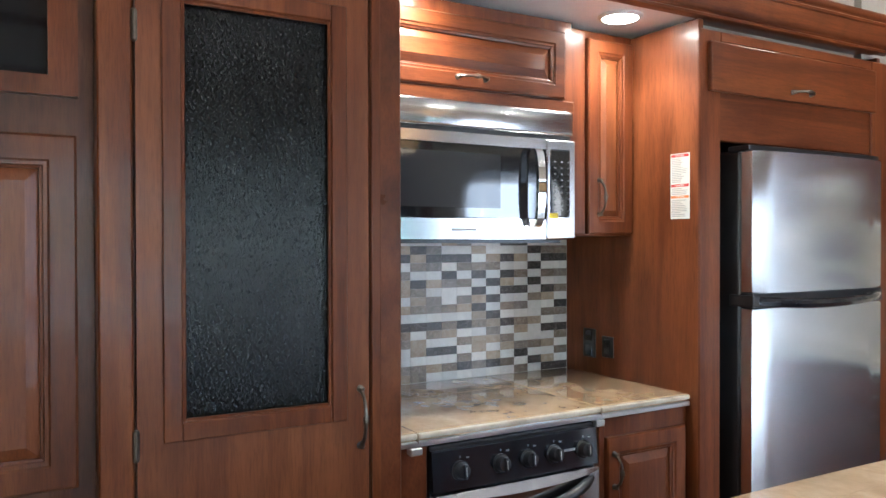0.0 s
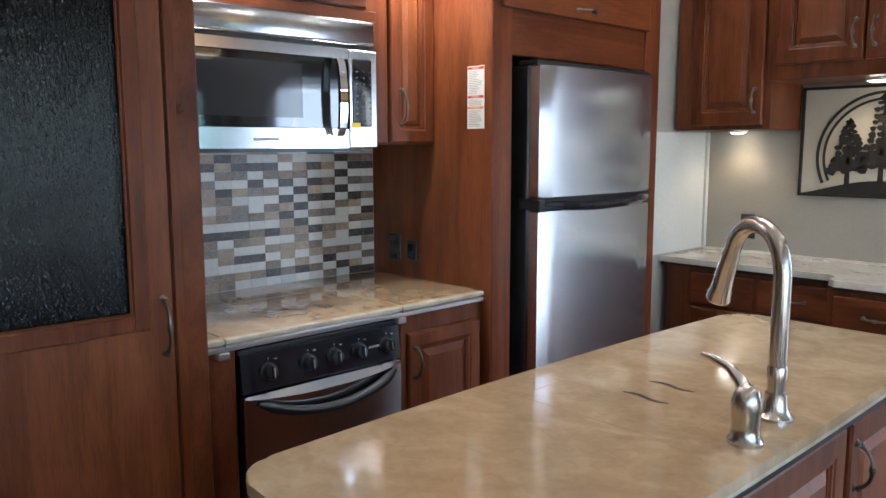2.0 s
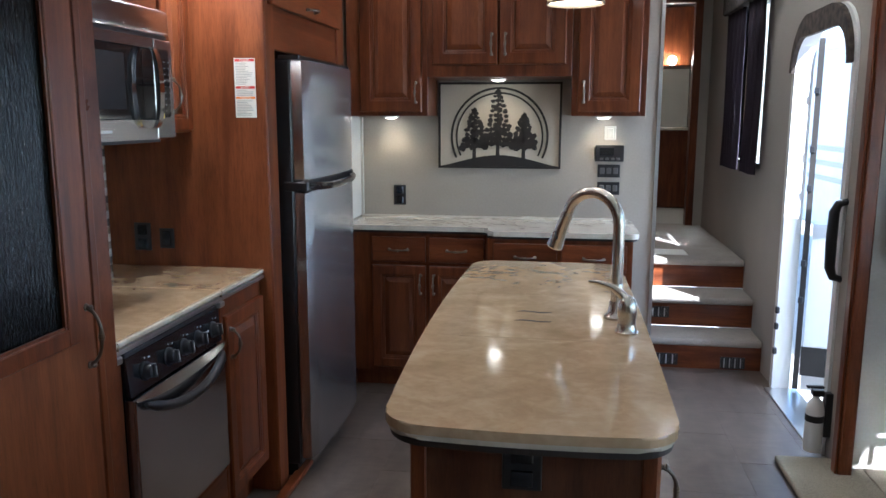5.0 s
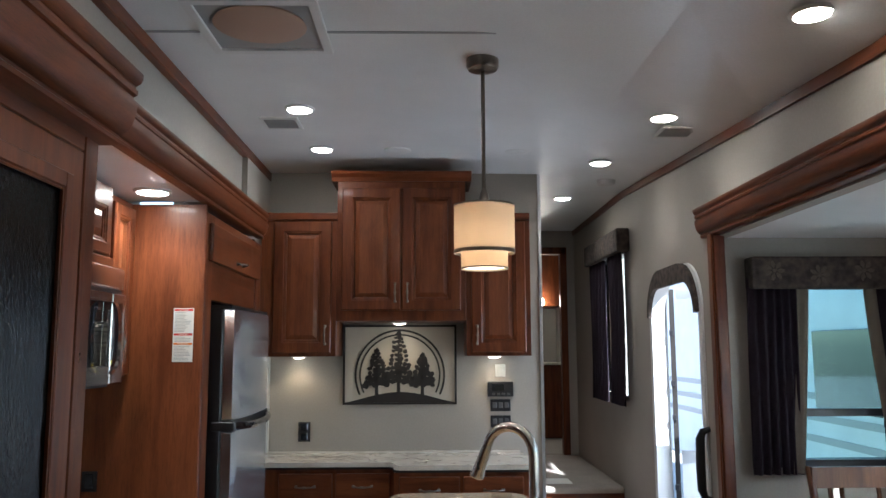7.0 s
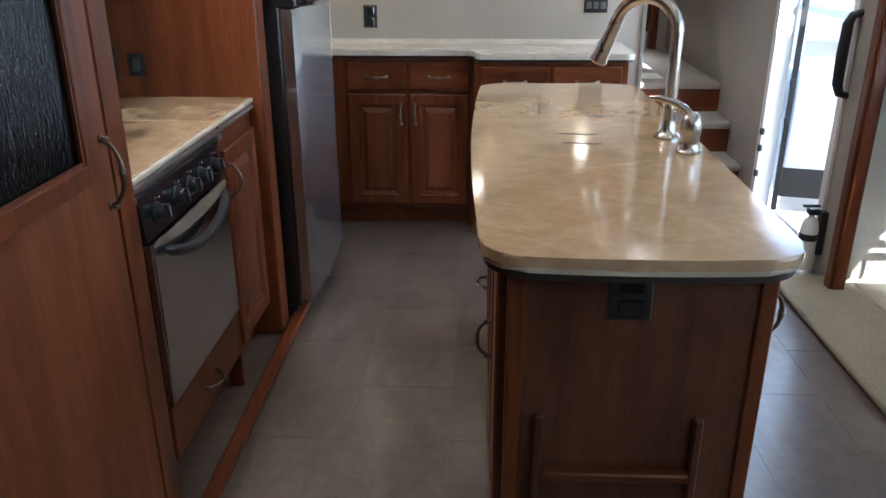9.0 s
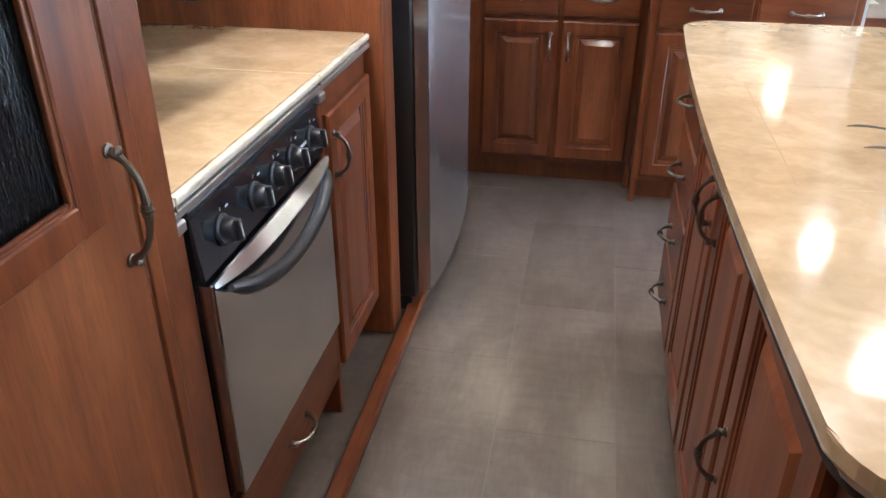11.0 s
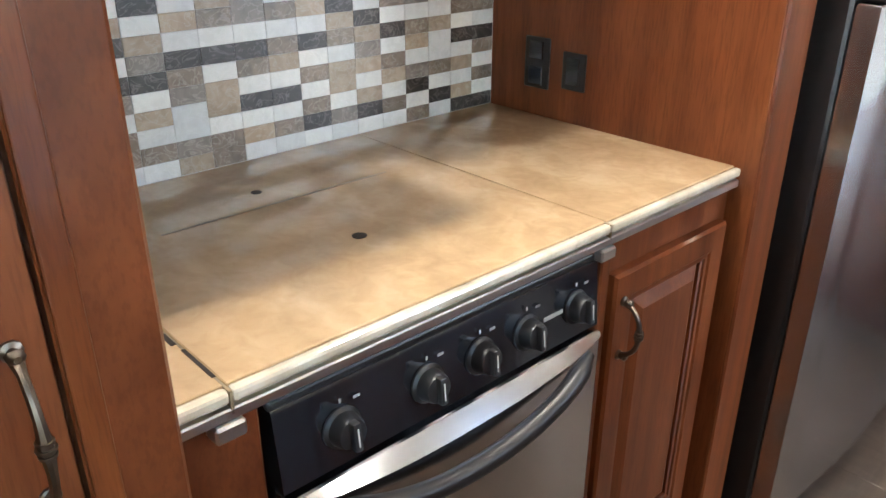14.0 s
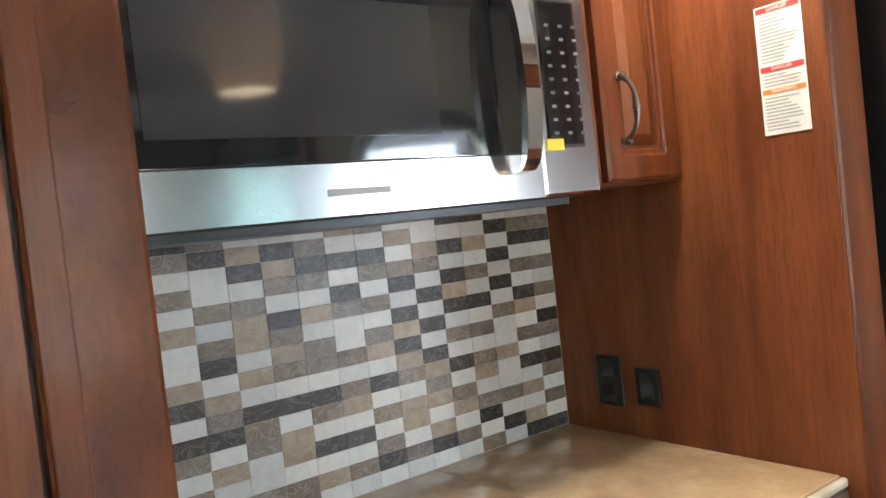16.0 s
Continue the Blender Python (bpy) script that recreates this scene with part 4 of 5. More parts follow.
# ---- north wall: base units, pale worktop, wall cabinets, tree panel ----
for x0, x1, yf, label in ((-2.10, -1.335, 3.455, "cherry base cabinet with two drawers and two doors"), (-1.335, -0.61, 3.325, "cherry base cabinet with two drawers and two doors, set forward")):
    c = thing("base_cabinet", label, "cabinet", "base cabinets on the north wall", ((x0 + x1) / 2, yf + 0.2, 0))
    add("body", many((x0, x1, yf, 3.82, 0.10, 0.872), (x0 + 0.01, x1 - 0.01, yf + 0.06, 3.82, 0.0, 0.10)), CHERRY, c)
    left = x0 + (0.13 if x0 < -2 else 0.03)
    w = (x1 - 0.03 - left - 0.02) / 2
    for k in range(2):
        u = left + k * (w + 0.02)
        panel_door(c, face_of("-y", u, yf, 0.715), w, 0.135, "c", flat=True, name="drawer", grain=CHERRY_X)
        panel_door(c, face_of("-y", u, yf, 0.125), w, 0.57, "ru" if k == 0 else "lu", 0.052)
    for s in ((x0, x0 + 0.02), (x1 - 0.02, x1)):
        add("foot", B(s[0], s[1], yf, yf + 0.06, 0.0, 0.10), CHERRY, c)
t2 = thing("worktop", "pale worktop along the north wall with a stepped front edge", "worktop", at=(-1.35, 3.6, 0.875))
r = 0.05
out = [(-2.128, 3.821), (-2.128, 3.43), (-1.365, 3.43), (-1.335, 3.40), (-1.335, 3.33), (-1.305, 3.30), (-0.63, 3.30)]
out += [(-0.63 + r * math.sin(radians(a)), 3.30 + r - r * math.cos(radians(a))) for a in range(15, 91, 15)] + [(-0.58, 3.821)]
add("top", prism(bmesh.new(), out, 0.886, 0.912), PALETOP, t2)
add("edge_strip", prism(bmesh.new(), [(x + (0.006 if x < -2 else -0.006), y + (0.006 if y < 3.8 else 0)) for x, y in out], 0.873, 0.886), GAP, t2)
add("splash_edge", many((-2.116, -0.60, 3.808, 3.8225, 0.9125, 0.925)), PALETOP, t2)

units = []
for x0, x1, z0, z1, yf, doors, hd, label in ((-2.11, -1.675, 1.487, 2.30, 3.508, 1, "rd", "cherry wall cabinet with a raised panel door"),
                                            (-1.672, -0.934, 1.685, 2.50, 3.470, 2, "", "taller cherry wall cabinet with two raised panel doors and a cornice"),
                                            (-0.931, -0.560, 1.487, 2.30, 3.508, 1, "ld", "cherry wall cabinet with a raised panel door")):
    c = thing("wall_cabinet", label, "cabinet", "wall cabinets on the north wall", ((x0 + x1) / 2, 3.66, z0))
    units.append(c)
    add("body", B(x0, x1, yf, 3.822, z0, z1, 0.002), CHERRY, c)
    inset = 0.075 if x0 < -2 else 0.03
    if doors == 1:
        panel_door(c, face_of("-y", x0 + inset, yf, z0 + 0.02), x1 - x0 - inset - 0.03, z1 - z0 - 0.06, hd, 0.06)
    else:
        w = (x1 - x0 - 0.07) / 2
        for k in range(2):
            panel_door(c, face_of("-y", x0 + 0.03 + k * (w + 0.01), yf, z0 + 0.06), w, z1 - z0 - 0.11, "rd" if k == 0 else "ld", 0.06)
        bm = extrude_profile(bmesh.new(), [(yf + 0.02, z1 - 0.01), (yf - 0.008, z1 - 0.01), (yf - 0.012, z1 + 0.012), (yf - 0.035, z1 + 0.03), (yf - 0.04, z1 + 0.045), (yf + 0.3, z1 + 0.045), (yf + 0.3, z1 - 0.01)], x0 - 0.035, x1 + 0.035, "x")
        add("cornice", bm, CHERRY_X, c)
    if doors == 1:
        add("cornice", B(x0, x1, yf - 0.012, yf + 0.02, z1 - 0.03, z1 + 0.012, 0.004, 2), CHERRY_X, c)


def glow(name, place, target, watts, radius, blend=0.6, cone=130, color=(1.0, 0.90, 0.76)):
    d = bpy.data.lights.new(name, "SPOT")
    d.energy, d.spot_size, d.spot_blend, d.shadow_soft_size, d.color = watts, radians(cone), blend, radius, color
    o = new(name, d)
    o.matrix_world = look(place, target)
    return o


def downlight(x, y, z, r=0.055, watts=0.44, name="downlight", label="round recessed ceiling lamp, lit, with a white ring", group="ceiling downlights"):
    t = thing(name, label, "lamp", group, (x, y, z))
    add("ring", lathe(bmesh.new(), [(r * 1.25, 0), (r * 1.25, -0.004), (r * 1.1, -0.010), (r, -0.010), (r * 0.98, 0)], 28, Matrix.Translation((x, y, z))), WHITEPL, t, "", None, True)
    add("lens", lathe(bmesh.new(), [(r * 0.97, -0.002), (r * 0.97, -0.009), (r * 0.7, -0.014), (r * 0.2, -0.016)], 28, Matrix.Translation((x, y, z))), PUCK if name == "puck_light" else LAMP, t, "lit lens", None, True)
    glow(name + "_light", (x, y, z - 0.03), (x, y, z - 1), watts, r, color=(1.0, 0.74, 0.42) if name == "puck_light" else (1.0, 0.90, 0.76))
    return t


for x, z, y in ((-1.92, 1.487, 3.73), (-1.32, 1.685, 3.67), (-0.755, 1.487, 3.73)):
    downlight(x, y, z, 0.035, 0.4, "puck_light", "small lit puck lamp under a wall cabinet", "puck lamps")

panel = thing("tree_panel", "pale panel with a black metal cut-out of three pine trees", "wall art", at=(-1.32, 3.815, 1.198))
TX0, TX1, TZ0, TZ1 = -1.665, -0.978, 1.196, 1.672
add("backing", many((TX0, TX1, 3.8170, 3.8225, TZ0, TZ1)), plaster("linen_backing", (0.52, 0.47, 0.38), 200.0, 0.2), panel)
for b in ((TX0, TX0 + 0.012, TZ0, TZ1), (TX1 - 0.012, TX1, TZ0, TZ1), (TX0, TX1, TZ1 - 0.012, TZ1), (TX0, TX1, TZ0, TZ0 + 0.012)):
    add("frame_bar", many((b[0], b[1], 3.806, 3.8168, b[2], b[3])), IRON, panel)
FACE = Matrix(((1, 0, 0, 0), (0, 0, -1, 3.8165), (0, 1, 0, 0), (0, 0, 0, 1)))
cx, cz = (TX0 + TX1) / 2, 1.372
for r0, r1, tag in ((0.262, 0.274, "outer_ring"), (0.236, 0.246, "inner_ring")):
    bm = bmesh.new()
    a0, a1 = -26, 206
    for k in range(40):
        a, b = radians(a0 + (a1 - a0) * k / 40), radians(a0 + (a1 - a0) * (k + 1) / 40)
        prism(bm, [(cx + r0 * math.cos(a), cz + r0 * math.sin(a)), (cx + r1 * math.cos(a), cz + r1 * math.sin(a)), (cx + r1 * math.cos(b), cz + r1 * math.sin(b)), (cx + r0 * math.cos(b), cz + r0 * math.sin(b))], 0.0, 0.005)
    add("ring", bm, IRON, panel, "", FACE)
hill = [(TX0 + 0.01, TZ0 + 0.004)] + [(TX0 + 0.01 + (TX1 - TX0 - 0.02) * k / 24, TZ0 + 0.012 + 0.062 * math.sin(math.pi * k / 24) ** 1.3) for k in range(25)] + [(TX1 - 0.01, TZ0 + 0.004)]
add("hill", prism(bmesh.new(), hill, 0.0, 0.006), IRON, panel, "", FACE)
random.seed(11)
for dx, z0, z1, w in ((-0.008, 1.262, 1.640, 0.092), (-0.140, 1.245, 1.535, 0.072), (0.136, 1.245, 1.508, 0.072)):
    bm = bmesh.new()
    bx = cx + dx
    prism(bm, [(bx - 0.011, z0), (bx + 0.011, z0), (bx + 0.003, z1), (bx - 0.003, z1)], 0.0, 0.006)
    tiers = 12
    for k in range(tiers):
        f = k / (tiers - 1)
        zc = z0 + 0.075 + (z1 - z0 - 0.090) * f
        for s in (-1, 1):
            reach = (w * (1 - f) ** 0.8 + 0.014) * random.uniform(0.78, 1.12)
            blobs = max(2, int(reach / 0.022))
            for b in range(blobs):
                u = bx + s * reach * (b + 0.4) / blobs
                r = random.uniform(0.015, 0.022) * (1 - 0.45 * f)
                v = zc - 0.012 * (b / blobs) + random.uniform(-0.005, 0.005)
                a0 = random.uniform(0, 1)
                prism(bm, [(u + r * random.uniform(0.8, 1.25) * math.cos(a0 + t * math.pi / 3.5), v + r * 0.95 * random.uniform(0.75, 1.2) * math.sin(a0 + t * math.pi / 3.5)) for t in range(7)], 0.0004 * (b % 3), 0.005 + 0.0005 * ((b + k) % 3))
    add("pine", bm, IRON, panel, "black metal pine tree", FACE)
plate("-y", -1.893, 3.823, 1.037, 0.072, 0.116, "wall_socket", "black socket on the beige wall", inner=2)
tt = plate("-y", -0.712, 3.823, 1.395, 0.062, 0.075, "thermostat", "small pale wall control with a lever", WHITETRIM, cat="thermostat")
mp = thing("monitor_panel", "black tank monitor panel with a grey display", "panel", at=(-0.712, 3.823, 1.285))
add("plate", B(-0.79, -0.635, 3.808, 3.823, 1.240, 1.330, 0.004, 2), BLACK, mp)
add("display", many((-0.765, -0.69, 3.806, 3.808, 1.275, 1.315)), SMOKED, mp)
for k in range(4):
    add("button", B(-0.765 + k * 0.030, -0.745 + k * 0.030, 3.803, 3.808, 1.248, 1.262, 0.002), DARKGREY, mp)
for z in (1.188, 1.092):
    sw = thing("switch_plate", "black plate with three rocker switches", "switch", "switch plates", (-0.712, 3.823, z))
    add("plate", B(-0.774, -0.652, 3.815, 3.823, z - 0.036, z + 0.036, 0.003, 2), BLACK, sw)
    for k in range(3):
        add("rocker", B(-0.762 + k * 0.036, -0.736 + k * 0.036, 3.809, 3.815, z - 0.016, z + 0.018, 0.003), DARKGREY, sw)

# ---- island ----
IX0, IX1, IY0, IY1 = -1.305, -0.742, 0.790, 2.50
isl = thing("island_cabinet", "cherry kitchen island with drawers and doors along one side", "island", at=(-1.02, 1.65, 0))
bx0, bx1, by0, by1 = IX0 + 0.03, IX1 - 0.04, IY0 + 0.06, IY1 - 0.05
add("body", many((bx0 + 0.02, bx1, by0 + 0.012, by1, 0.09, 0.868), (bx0 + 0.07, bx1 - 0.04, by0 + 0.05, by1 - 0.04, 0.0, 0.09)), DARKWOOD, isl)
endp = add("end_panel", B(bx0 + 0.022, bx1, by0, by0 + 0.012, 0.0, 0.868, 0.002), DARKWOOD, isl, "plain wood end panel")
add("corner_strip", B(bx0 + 0.018, bx0 + 0.05, by0 - 0.006, by0 + 0.02, 0.0, 0.868, 0.003), CHERRY, isl)
add("corner_strip", B(bx1 - 0.025, bx1 + 0.006, by0 - 0.006, by0 + 0.02, 0.0, 0.868, 0.003), CHERRY, isl)
# two uprights and a ledge of the flap support
add("upright", B(-1.200, -1.182, by0 - 0.02, by0 - 0.001, 0.18, 0.56, 0.004), DARKWOOD, isl)
add("upright", B(-0.896, -0.878, by0 - 0.02, by0 - 0.001, 0.18, 0.56, 0.004), DARKWOOD, isl)
add("ledge", B(-1.182, -0.896, by0 - 0.03, by0 - 0.001, 0.42, 0.44, 0.004), CHERRY_X, isl)
y = by1 - 0.02
for w, kind in ((0.36, "drawers"), (0.36, "door"), (0.36, "door"), (0.42, "drawerdoor")):
    if kind == "drawers":
        for k in range(4):
            panel_door(isl, face_of("-x", bx0 + 0.02, y, 0.12 + k * 0.186), w - 0.02, 0.17, "c", flat=True, name="drawer", grain=CHERRY_Y)
    elif kind == "door":
        panel_door(isl, face_of("-x", bx0 + 0.02, y, 0.12), w - 0.02, 0.70, "r" + "u" if y > 1.9 else "lu", 0.055)
    else:
        panel_door(isl, face_of("-x", bx0 + 0.02, y, 0.12), w - 0.02, 0.71, "lm", 0.06)
    y -= w + 0.005
y = by0 + 0.06
for w in (0.5, 0.5, 0.5):
    m = face_of("+x", bx1, y, 0.12)
    panel_door(isl, m, w - 0.02, 0.72, "lu", 0.055)
    y += w + 0.01
sk = plate("-y", -1.035, by0, 0.812, 0.078, 0.098, "wall_socket", "black double socket on the island's end", inner=2)
itop = thing("worktop", "tan marbled island worktop with rounded corners", "worktop", at=(-1.03, 1.65, 0.87))


def bowed(x0, x1, y0, y1, r, left, right, near):
    """A rounded rectangle whose long sides and near end swell outward a little."""
    out, arcs = [], rounded(x0, x1, y0, y1, r, 8)
    for i, p in enumerate(arcs):
        q = arcs[(i + 1) % len(arcs)]
        n = 12 if math.dist(p, q) > 0.2 else 1
        out += [(p[0] + (q[0] - p[0]) * k / n, p[1] + (q[1] - p[1]) * k / n) for k in range(n)]
    res = []
    for x, y in out:
        u, v = (x - x0) / (x1 - x0), (y - y0) / (y1 - y0)
        swell = 4 * v * (1 - v)
        res.append((x + (u * right - (1 - u) * left) * swell, y - near * (1 - v) * 4 * u * (1 - u)))
    return res


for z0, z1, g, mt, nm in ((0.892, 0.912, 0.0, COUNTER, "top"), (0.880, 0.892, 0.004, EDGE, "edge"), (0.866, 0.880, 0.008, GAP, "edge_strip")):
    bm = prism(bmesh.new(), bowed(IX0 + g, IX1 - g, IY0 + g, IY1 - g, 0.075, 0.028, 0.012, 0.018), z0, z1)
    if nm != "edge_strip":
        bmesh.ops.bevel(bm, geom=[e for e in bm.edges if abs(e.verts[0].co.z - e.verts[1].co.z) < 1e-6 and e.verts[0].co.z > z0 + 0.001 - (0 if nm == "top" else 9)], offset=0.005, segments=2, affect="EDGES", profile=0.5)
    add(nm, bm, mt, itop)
# sink cover: thin outline and two wavy finger slots, their shade laid on as flat dark shapes
bm = bmesh.new()
for b in ((-1.23, -0.885, 1.395, 1.397), (-1.23, -0.885, 1.915, 1.917), (-1.231, -1.229, 1.395, 1.917), (-0.886, -0.884, 1.395, 1.917)):
    box(bm, b[0], b[1], b[2], b[3], 0.9119, 0.9124)
add("cover_joint", bm, FAINTJOINT, itop)
for yc in (1.575, 1.68):
    up_e, lo_e = [], []
    for k in range(13):
        u = -1.095 + 0.105 * k / 12
        wv = 0.006 * math.sin(k / 12 * 2 * math.pi)
        hw = 0.0055 * min(1, 4 * min(k, 12 - k) / 12 + 0.25)
        up_e.append((u, yc + wv + hw))
        lo_e.append((u, yc + wv - hw))
    add("finger_slot", prism(bmesh.new(), lo_e + up_e[::-1], 0.9121, 0.9127), GAP, itop, "dark wavy finger slot")
fa = thing("faucet", "brushed nickel pull-down faucet with a side lever", "faucet", at=(-0.808, 1.645, 0.912))
FXC, FYC = -0.808, 1.645
lathe_m = Matrix.Translation((FXC, FYC, 0.912))
add("base", lathe(bmesh.new(), [(0.034, 0), (0.034, 0.006), (0.028, 0.012), (0.022, 0.022), (0.020, 0.05)], 24, lathe_m), NICKEL, fa, "", None, True)
pts = [(FXC, FYC, 0.95), (FXC, FYC, 1.05), (FXC, FYC, 1.185)]
R = 0.085
RUN = Vector((-0.85, 0.53, 0))
pts += [Vector((FXC, FYC, 1.185 + R * math.sin(radians(a)))) + RUN * (R - R * math.cos(radians(a))) for a in range(15, 166, 15)]
add("spout", tube(bmesh.new(), pts, [0.0165] * len(pts), 14), NICKEL, fa, "high arched spout", None, True)
dirv = (Vector(pts[-1]) - Vector(pts[-2])).normalized()
h0 = Vector(pts[-1])
add("spray_head", tube(bmesh.new(), [h0, h0 + dirv * 0.012, h0 + dirv * 0.02, h0 + dirv * 0.080, h0 + dirv * 0.115, h0 + dirv * 0.12], [0.0165, 0.019, 0.018, 0.021, 0.0255, 0.022], 16), NICKEL, fa, "tapered spray head", None, True)
add("collar", lathe(bmesh.new(), [(0.0185, 0), (0.0185, 0.02), (0.0165, 0.024)], 18, Matrix.Translation((FXC, FYC, 0.99))), NICKEL, fa, "", None, True)
add("spray_button", B(h0.x - 0.038, h0.x - 0.026, h0.y - 0.004, h0.y + 0.008, h0.z - 0.085, h0.z - 0.055, 0.003), BLACK, fa)
lev = thing("faucet_lever", "brushed nickel single-lever mixer beside the faucet", "faucet", at=(-0.79, 1.485, 0.912))
lm = Matrix.Translation((-0.79, 1.485, 0.912))
add("body", lathe(bmesh.new(), [(0.030, 0), (0.031, 0.006), (0.026, 0.012), (0.0235, 0.03), (0.0255, 0.055), (0.026, 0.075), (0.020, 0.095), (0.008, 0.104)], 24, lm), NICKEL, lev, "", None, True)
add("lever", tube(bmesh.new(), [(-0.79, 1.485, 0.995), (-0.806, 1.491, 1.018), (-0.830, 1.499, 1.034), (-0.870, 1.510, 1.044), (-0.892, 1.516, 1.044)], [0.014, 0.012, 0.0095, 0.008, 0.004], 12), NICKEL, lev, "curved lever arm", None, True)

# ---- pendant ----
PX, PYY = -0.944, 1.88
pe = thing("pendant_lamp", "pendant lamp with a two-tier linen drum shade, lit", "lamp", at=(PX, PYY, 1.8))
pm = Matrix.Translation((PX, PYY, 0))
add("canopy", lathe(bmesh.new(), [(0.062, CEIL), (0.062, CEIL - 0.03), (0.055, CEIL - 0.042), (0.03, CEIL - 0.048), (0.012, CEIL - 0.05)], 28, pm), PEWTER, pe, "dark nickel canopy", None, True)
add("stem", tube(bmesh.new(), [(PX, PYY, CEIL - 0.045), (PX, PYY, 2.05)], 0.0075, 10), PEWTER, pe)
add("cord", tube(bmesh.new(), [(PX + 0.004 * math.sin(k), PYY + 0.009 * math.cos(k * 0.8), CEIL - 0.05 - k * 0.05) for k in range(11)], 0.003, 6), PEWTER, pe)
add("socket_cap", lathe(bmesh.new(), [(0.008, 2.12), (0.016, 2.10), (0.022, 2.06), (0.022, 2.04)], 16, pm), PEWTER, pe, "", None, True)


def drum(r, z0, z1, mat, name, label):
    bm = lathe(bmesh.new(), [(r, z0), (r, z1), (r - 0.003, z1), (r - 0.003, z0)], 40, pm)
    bmesh.ops.delete(bm, geom=[f for f in bm.faces if len(f.verts) > 4], context="FACES_ONLY")
    return add(name, bm, mat, pe, label, None, True)


drum(0.112, 1.885, 2.055, SHADEMAT, "outer_shade", "linen outer shade, softly lit")
drum(0.113, 1.876, 1.889, PEWTER, "shade_band", "dark band round the shade's edge")
drum(0.113, 2.050, 2.057, PEWTER, "shade_band", "")
drum(0.086, 1.822, 1.884, SHADEMAT, "inner_shade", "linen inner shade, lit")
drum(0.087, 1.818, 1.824, PEWTER, "shade_band", "")
add("diffuser", lathe(bmesh.new(), [(0.083, 1.826), (0.083, 1.829)], 32, pm), SHADELIT, pe, "glowing diffuser disc", None, True)
add("top_disc", lathe(bmesh.new(), [(0.108, 2.050), (0.108, 2.053)], 32, pm), SHADEMAT, pe)
bulb = new("pendant_bulb", bpy.data.lights.new("pendant_bulb", "POINT"))
bulb.data.energy, bulb.data.shadow_soft_size, bulb.data.color = 0.42, 0.03, (1.0, 0.86, 0.68)
bulb.location = (PX, PYY, 1.935)
glow("pendant_light", (PX, PYY, 1.81), (PX, PYY, 0), 0.7, 0.07, 0.8, 150)

# ---- ceiling fittings ----
for x, y in ((-1.738, 2.50), (-1.733, 3.22), (-0.093, 2.41), (-0.155, 3.42), (-0.165, 4.62), (-0.02, 1.20), (-1.45, 0.75), (-0.3, -0.3), (-1.5, -1.4), (-0.3, -2.2)):
    u = max(0.0, (x + 0.35) / 0.6) if x > -0.35 else 0.0
    drop = CEIL - ceil_z(y)
    zc = CEIL - (drop * 0.25 + drop * 0.75 * u if x > -0.35 else drop * 0.25 * max(0, (x + 1.0) / 0.65))
    downlight(x, y, zc, watts=1.5 if x > -0.35 and y > 2 else 0.32)
for y in (1.30, 2.016):
    downlight(-2.215, y, 2.138, 0.058, 2.9)
downlight(-0.13, 7.2, CEIL, 0.05, 0.7)
fan = thing("roof_vent", "square white roof vent with a round fan guard", "vent", at=(-1.68, 1.95, CEIL))
VX0, VX1, VY0, VY1 = -1.93, -1.50, 1.36, 1.80
bm = many((VX0, VX1, VY0, VY0 + 0.03, CEIL - 0.014, CEIL), (VX0, VX1, VY1 - 0.03, VY1, CEIL - 0.014, CEIL), (VX0, VX0 + 0.03, VY0 + 0.03, VY1 - 0.03, CEIL - 0.014, CEIL), (VX1 - 0.03, VX1, VY0 + 0.03, VY1 - 0.03, CEIL - 0.014, CEIL))
add("frame", bm, WHITEPL, fan)
add("well", many((VX0 + 0.03, VX1 - 0.03, VY0 + 0.03, VY1 - 0.03, CEIL - 0.004, CEIL - 0.001)), GREYPL, fan)
add("fan_guard", lathe(bmesh.new(), [(0.150, -0.004), (0.155, -0.012), (0.145, -0.016), (0.02, -0.02)], 32, Matrix.Translation((-1.715, 1.55, CEIL))), material("tan_guard", (0.45, 0.30, 0.22), 0.5), fan, "tan round guard", None, True)
for x, y in ((-1.86, 2.72), (0.03, 2.62)):
    g = thing("ceiling_register", "small white ceiling air register", "vent", "ceiling registers", (x, y, CEIL))
    z = CEIL if x < -1 else ceil_z(y) + 0.03
    gf = add("frame", many((x - 0.09, x + 0.09, y - 0.09, y - 0.075, z - 0.01, z), (x - 0.09, x + 0.09, y + 0.075, y + 0.09, z - 0.01, z), (x - 0.09, x - 0.075, y - 0.075, y + 0.075, z - 0.01, z), (x + 0.075, x + 0.09, y - 0.075, y + 0.075, z - 0.01, z)), WHITEPL, g)
    add("backing", many((x - 0.075, x + 0.075, y - 0.075, y + 0.075, z - 0.003, z - 0.001)), BLACK, g)
    for k in range(7):
        add("slat", B(x - 0.075, x + 0.075, y - 0.07 + k * 0.021, y - 0.06 + k * 0.021, z - 0.009, z - 0.004), GREYPL, g)
for x, y in ((-1.32, 3.25), (-0.65, 3.25)):
    t = thing("ceiling_speaker", "flat round white ceiling speaker", "speaker", "ceiling speakers", (x, y, CEIL))
    add("grille", lathe(bmesh.new(), [(0.075, 0), (0.074, -0.006), (0.06, -0.010), (0.03, -0.008)], 28, Matrix.Translation((x, y, CEIL))), WHITEPL, t, "", None, True)
